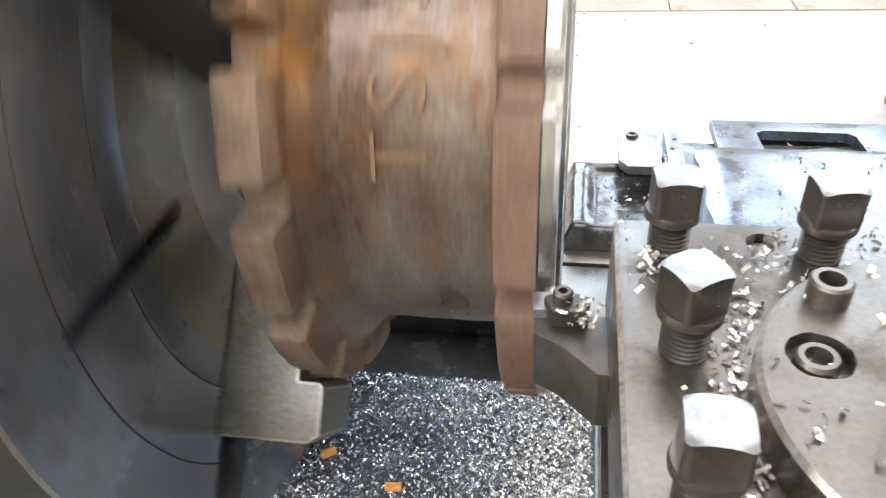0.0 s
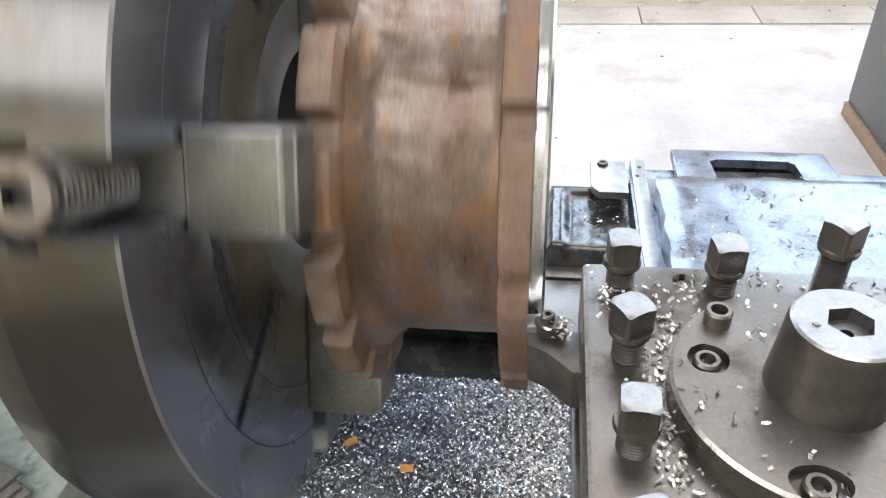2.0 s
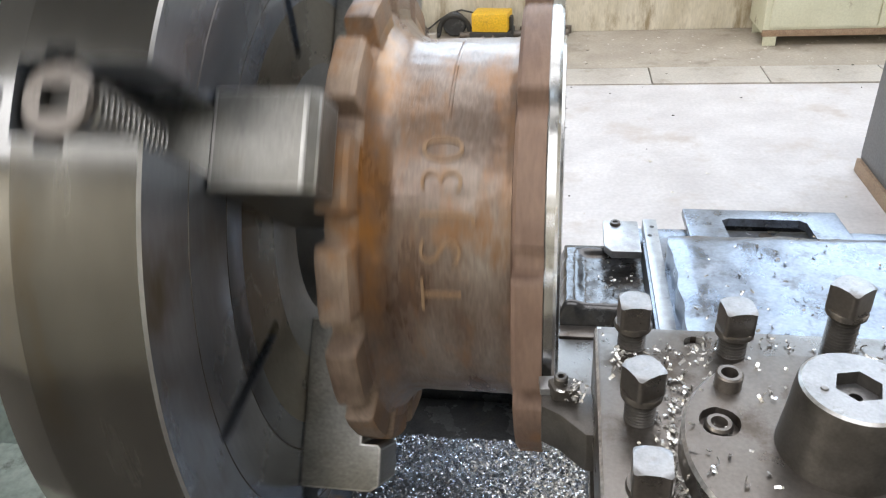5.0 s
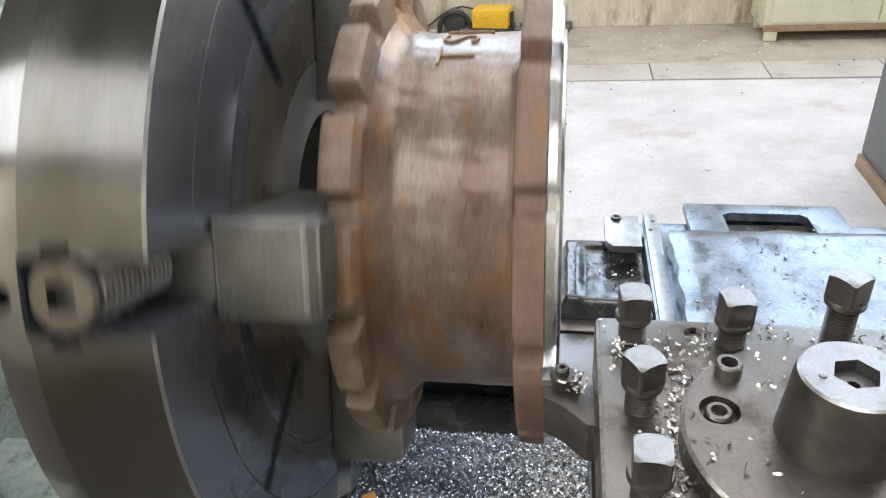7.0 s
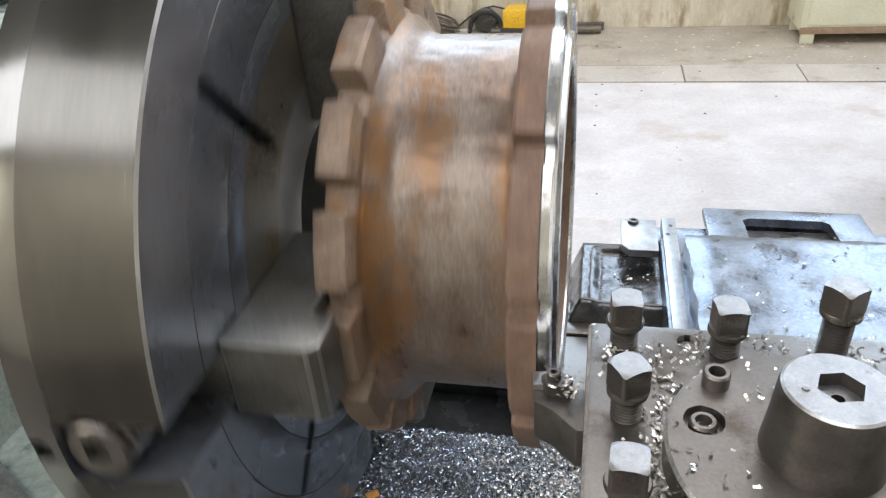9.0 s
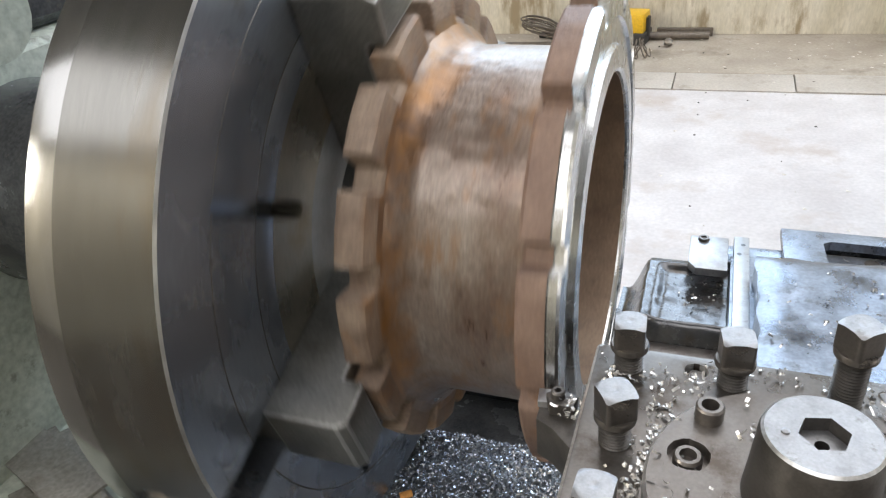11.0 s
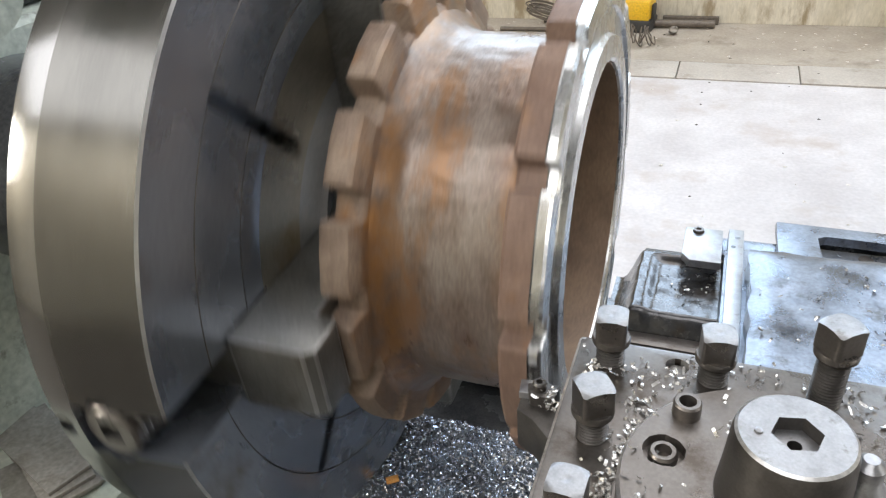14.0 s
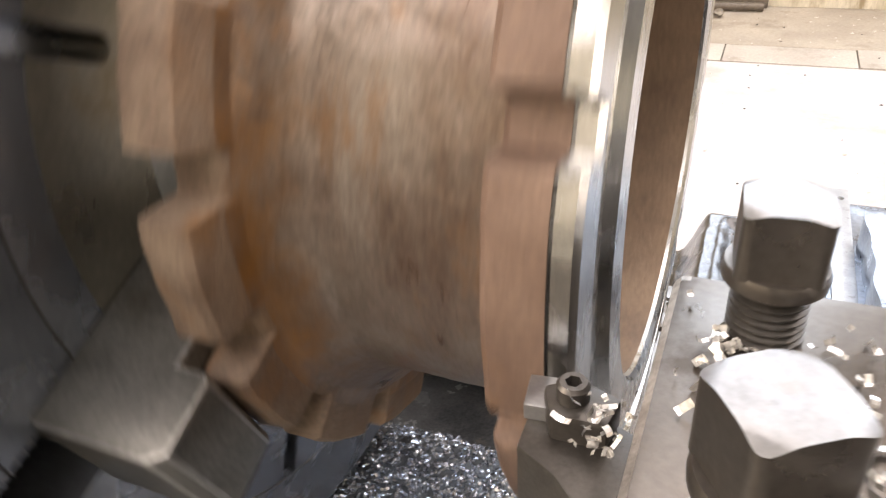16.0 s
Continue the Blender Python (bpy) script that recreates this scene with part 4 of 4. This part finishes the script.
# ---------- the chuck ----------
def chuck():
    c = thing("chuck", "large four-jaw lathe chuck of worn brushed steel", "chuck", pose(0, 0, ZA))
    prof = [(-0.287, 0.085), (-0.287, 0.294), (-0.284, 0.297), (-0.264, 0.297), (-0.2625, 0.2966), (-0.2008, 0.2906), (-0.1992, 0.2890), (-0.1992, 0.2451), (-0.1998, 0.2445), (-0.1992, 0.2439), (-0.1992, 0.2001), (-0.1994, 0.1995), (-0.1992, 0.1989), (-0.1992, 0.1785), (-0.1992, 0.1775), (-0.1992, 0.1275), (-0.1988, 0.1265), (-0.1988, 0.090), (-0.1995, 0.087), (-0.1995, 0.085)]
    bm = lathe(prof, 192, "x", close=False)
    cutters = []
    for k in range(4):
        turn = pose(0, 0, 0, 43.5 + 90 * k)
        cutters.append(box(-0.2658, -0.15, 0.128, 0.4, -0.0208, 0.0208, 0, m=turn))
        cutters.append(box(-0.253, -0.238, 0.15, 0.4, -0.0265, 0.0265, 0, m=turn))
        cutters.append(lathe([(0.27, 0.0075), (0.32, 0.0075)], 16, "z", None, turn @ pose(-0.2785, 0, 0, -90)))
        slot = pose(0, 0, 0, -1.5 + 90 * k)
        sl = prism([(0.1475 - 0.0062 * math.sin(a), 0.0062 * math.cos(a)) for a in np.linspace(0, math.pi, 9)] + [(0.240 + 0.0062 * math.sin(a), -0.0062 * math.cos(a)) for a in np.linspace(0, math.pi, 9)], -0.225, -0.15)
        bmesh.ops.transform(sl, matrix=slot @ Matrix(((0, 0, 1, 0), (1, 0, 0, 0), (0, 1, 0, 0), (0, 0, 0, 1))), verts=sl.verts)
        cutters.append(sl)
    bm = cut(bm, cutters)
    body = part("body", bm, BRUSHED, c, "brushed steel body with dark front face", 30)
    body.data.materials.append(FACE_STEEL)
    for m in (EDGE_STEEL, FACE_BROWN, HUB_STEEL, BAND_STEEL, BLACK_STEEL):
        body.data.materials.append(m)
    for f in body.data.polygons:
        r = math.hypot(f.center.y, f.center.z)
        f.material_index = 2 if (0.2889 < r < 0.2907 and f.center.x > -0.2045 and f.normal.x > 0.3) else (4 if r < 0.1270 else 3 if r < 0.178 else 1) if (r < 0.2889 and f.center.x > -0.28) else 5 if (r > 0.296 and f.center.x < -0.2640) else 0
        if f.center.x > -0.2 and min(abs(r - 0.2445), abs(r - 0.1995)) < 0.0006:
            f.material_index = 6
    for k in range(4):
        turn = pose(0, 0, 0, 43.5 + 90 * k)
        # jaw: a base in the slot and a stepped block in front of the face
        swap = Matrix(((0, 1, 0, 0), (1, 0, 0, 0), (0, 0, 1, 0), (0, 0, 0, 1)))
        foot = box(-0.262, -0.198, 0.135, 0.222, -0.021, 0.021, 0.001, m=turn)
        out = [(0.092, -0.1988), (0.2245, -0.1988), (0.2265, -0.197), (0.2265, -0.142), (0.2215, -0.1345), (0.1925, -0.1345), (0.1895, -0.1375), (0.1895, -0.1505), (0.150, -0.1505), (0.146, -0.1535), (0.100, -0.1535), (0.092, -0.160)]
        jb = prism(out, -0.0290, 0.0290, 0.0018, turn @ swap)
        j = part("jaw", jb, JAW_STEEL, c, "ground steel jaw clamping the flange")
        j.data.materials.append(JAW_EDGE)
        # small chamfer faces are coloured lighter to stand for their highlight
        for f in j.data.polygons:
            f.material_index = 1 if f.area < 1.3e-4 else 0
        part("jaw_foot", foot, JAW_STEEL, j)
        scr = thread(0.0195, 0.214, 0.2872, 0.0048, 28, None, turn @ pose(-0.2455, 0, 0, -90), 0.12)
        s = part("jaw_screw", scr, THREAD_STEEL, c, "coarse-threaded jaw screw")
        hd = cut(lathe([(0.2868, 0.0196), (0.2915, 0.0200), (0.2938, 0.0180)], 32, "z", None, turn @ pose(-0.2455, 0, 0, -90)), [box(-0.0078 - 0.2455, 0.0078 - 0.2455, 0.2876, 0.32, -0.0078, 0.0078, m=turn)])
        head = part("screw_head", hd, OILY_STEEL, s, "worn screw end with square socket")
        # socket walls and floor are coloured near black for the shade in them
        head.data.materials.append(RUBBER_AND_SHADE)
        for f in head.data.polygons:
            p = turn.inverted() @ f.center
            f.material_index = 1 if abs(p.x + 0.2455) < 0.0080 and abs(p.z) < 0.0080 and 0.2872 < p.y < 0.2925 else 0
    return c


CHUCK = chuck()


# ---------- the workpiece ----------
def notch(angle, count, offset, half, ramp):
    """1 inside a gap between the teeth, 0 on a tooth."""
    p = 360.0 / count
    d = abs((angle - offset + p / 2) % p - p / 2)
    return 1 - step(half - ramp / 2, half + ramp / 2, d)


RD, RT = 0.1452, 0.1880


def radius(x, a):
    """The casting's outer radius at x along the axis and a degrees round it."""
    t = radians(a)
    rough = 0.0006 * noise.noise(Vector((x * 60, 12 * math.cos(t), 12 * math.sin(t)))) + 0.00025 * noise.noise(Vector((x * 300, 60 * math.cos(t), 60 * math.sin(t))))
    drum = RD + rough
    if x < -0.070:
        root = RD + 0.016
        if x > -0.1262:
            # wide fillet from the web down to the drum
            s = min(1.0, (x + 0.1262) / 0.0230)
            seam = 0.0009 * step(70, 78, a) * (1 - step(112, 121, a)) * (1 - step(0.0006, 0.0014, abs(x + 0.0752)))
            return drum + 0.016 * (1 - s) ** 2.2 - seam
        n = notch(a, 16, -10.2, 3.3, 0.9)
        tip = RT - 0.0205 * n - 0.0016 * abs(noise.noise(Vector((a * 0.13, 1, x * 20)))) + rough
        if x < -0.147:
            tip -= 0.002 * step(-0.147, -0.149, x)
        tip -= 0.0022 * step(-0.1315, -0.1282, x)
        f = step(-0.1284, -0.1262, x)
        return tip + (root - tip) * f
    n = notch(a, 12, 2.7, 2.55, 1.0)
    if x < -0.0292:
        return drum + 0.0028 * step(-0.0370, -0.0292, x) - 0.0008 * step(-0.0312, -0.0300, x)
    tip = RT + 0.0005 - 0.0150 * n - 0.0010 * abs(noise.noise(Vector((a * 0.1, 5, x * 20)))) + rough
    tip -= 0.0025 * step(-0.0255, -0.0282, x)
    return drum + 0.0028 + (tip - drum - 0.0028) * step(-0.0292, -0.0280, x)


def skin(xs, inner, count=900, wall=True):
    """A turned solid between the casting's outer skin and the bore."""
    bm = bmesh.new()
    rows = []
    for x in xs:
        rows.append([bm.verts.new((x, radius(x, 360 * k / count) * math.cos(2 * math.pi * k / count), radius(x, 360 * k / count) * math.sin(2 * math.pi * k / count))) for k in range(count)])
    ends = [[bm.verts.new((x, inner * math.cos(2 * math.pi * k / count), inner * math.sin(2 * math.pi * k / count))) for k in range(count)] for x in (xs[-1], xs[0])]
    loop = rows + ends
    for p, q in zip(loop, loop[1:] + loop[:1]):
        for k in range(count):
            bm.faces.new((p[k], q[k], q[(k + 1) % count], p[(k + 1) % count]))
    bmesh.ops.recalc_face_normals(bm, faces=bm.faces)
    return bm


def workpiece():
    w = thing("flanged_drum", "rusty cast drum with two toothed flanges and turned face", "workpiece", pose(0, 0, ZA))
    left = [-0.1490, -0.1480, -0.146, -0.140, -0.134, -0.1315, -0.1298, -0.1284, -0.1278, -0.1270, -0.1262, -0.1255, -0.124, -0.122, -0.120, -0.118, -0.116, -0.114, -0.112, -0.110, -0.108, -0.106, -0.104, -0.102]
    right = [-0.0400, -0.0370, -0.0345, -0.0320, -0.0312, -0.0300, -0.0292, -0.0288, -0.0284, -0.0280, -0.0268, -0.0255, -0.020, -0.015, -0.0090]
    fl = part("toothed_flange", skin(left, 0.126), RUST_PALE, w, "rusty flange with sixteen blocky teeth", 30)
    fl.data.materials.append(RUST_DRUM)
    for f in fl.data.polygons:
        f.material_index = 1 if f.center.x > -0.1268 else 0
    part("drum", skin(sorted([-0.102 + i * 0.062 / 26 for i in range(27)] + [-0.0766, -0.0760, -0.0752, -0.0744, -0.0738]), 0.126, 600), RUST_DRUM, w, "rust-mottled cast drum", 40)
    fr = part("toothed_flange", skin(right, 0.126), RUST, w, "rusty flange with twelve long teeth", 40)
    fr.data.materials.append(RUST_DRUM)
    for f in fr.data.polygons:
        f.material_index = 1 if f.center.x < -0.0310 else 0
    # freshly turned rings of the front face
    n = 900
    bm = bmesh.new()
    prof = [(-0.0088, 0.0002), (-0.0082, -0.0014), (-0.0030, -0.0018), (-0.0012, -0.0040)]
    rows = [[bm.verts.new((x, (radius(-0.0090, 360 * k / n) + d) * math.cos(2 * math.pi * k / n), (radius(-0.0090, 360 * k / n) + d) * math.sin(2 * math.pi * k / n))) for k in range(n)] for x, d in prof]
    for x, r in ((-0.0010, 0.1668), (-0.0034, 0.1655), (-0.0036, 0.1560), (-0.0034, 0.1475), (0.0006, 0.1455), (0.0008, 0.1290), (-0.0010, 0.1262), (-0.0040, 0.1255)):
        rows.append([bm.verts.new((x, r * math.cos(2 * math.pi * k / n), r * math.sin(2 * math.pi * k / n))) for k in range(n)])
    for p, q in zip(rows, rows[1:]):
        for k in range(n):
            bm.faces.new((p[k], q[k], q[(k + 1) % n], p[(k + 1) % n]))
    bmesh.ops.recalc_face_normals(bm, faces=bm.faces)
    part("turned_face", bm, MACHINED, w, "bright freshly turned face rings", 25)
    part("bore", lathe([(-0.1488, 0.1256), (-0.003, 0.1256), (-0.003, 0.1250), (-0.1488, 0.1250)], 160, "x", close=False), RUST_BORE, w, "dark rusty bore")
    # raised cast characters round the drum
    for ch, ang, hgt in (("T", 165.0, 0.031), ("S", 153.2, 0.031), ("J", 143.6, 0.031), ("3", 134.8, 0.031), ("0", 126.6, 0.031)):
        cu = bpy.data.curves.new("character", "FONT")
        cu.body, cu.size, cu.extrude, cu.align_x, cu.align_y = ch, hgt * 1.35, 0.0014, "CENTER", "CENTER"
        cu.offset = -0.0008
        tmp = new("tmp", cu)
        bpy.context.view_layer.update()
        me = bpy.data.meshes.new_from_object(tmp.evaluated_get(bpy.context.evaluated_depsgraph_get()))
        bpy.data.objects.remove(tmp)
        bpy.data.curves.remove(cu)
        bm = bmesh.new()
        bm.from_mesh(me)
        bpy.data.meshes.remove(me)
        for v in bm.verts:
            a = radians(ang) - v.co.x / RD
            r = RD + 0.0006 + v.co.z
            v.co = Vector((-0.0755 - v.co.y, r * math.cos(a), r * math.sin(a)))
        part("raised_character", bm, CAST_MARK, w, "rust-orange raised cast character")
    return w


WORK = workpiece()


# ---------- what turns ----------
def motions():
    # the spindle's small unevenness: seconds, degrees ahead of its even pace
    uneven = [(0, 2.0), (0.5, 2.5), (1, 2.8), (2, 2.8), (3, 2.2), (3.5, 1.8), (4, 2.8), (6.5, 1.2), (7, 2.4), (8, 2.0), (9, 2.3), (9.5, 0.0), (10, 0.9), (12.5, -2.7), (13, 0.0), (13.5, 0.7), (14, 1.3), (14.5, 0.2), (15, -0.6), (16, 0.0)]
    ahead = np.interp(np.arange(161) * 0.1, [t for t, _ in uneven], [d for _, d in uneven])
    rows = [(k * 0.1, pose(0, 0, ZA) @ Matrix.Rotation(radians(SPIN * k * 0.1 + float(ahead[k])), 4, "X")) for k in range(161)]
    walk(CHUCK, rows)
    walk(WORK, rows)


motions()
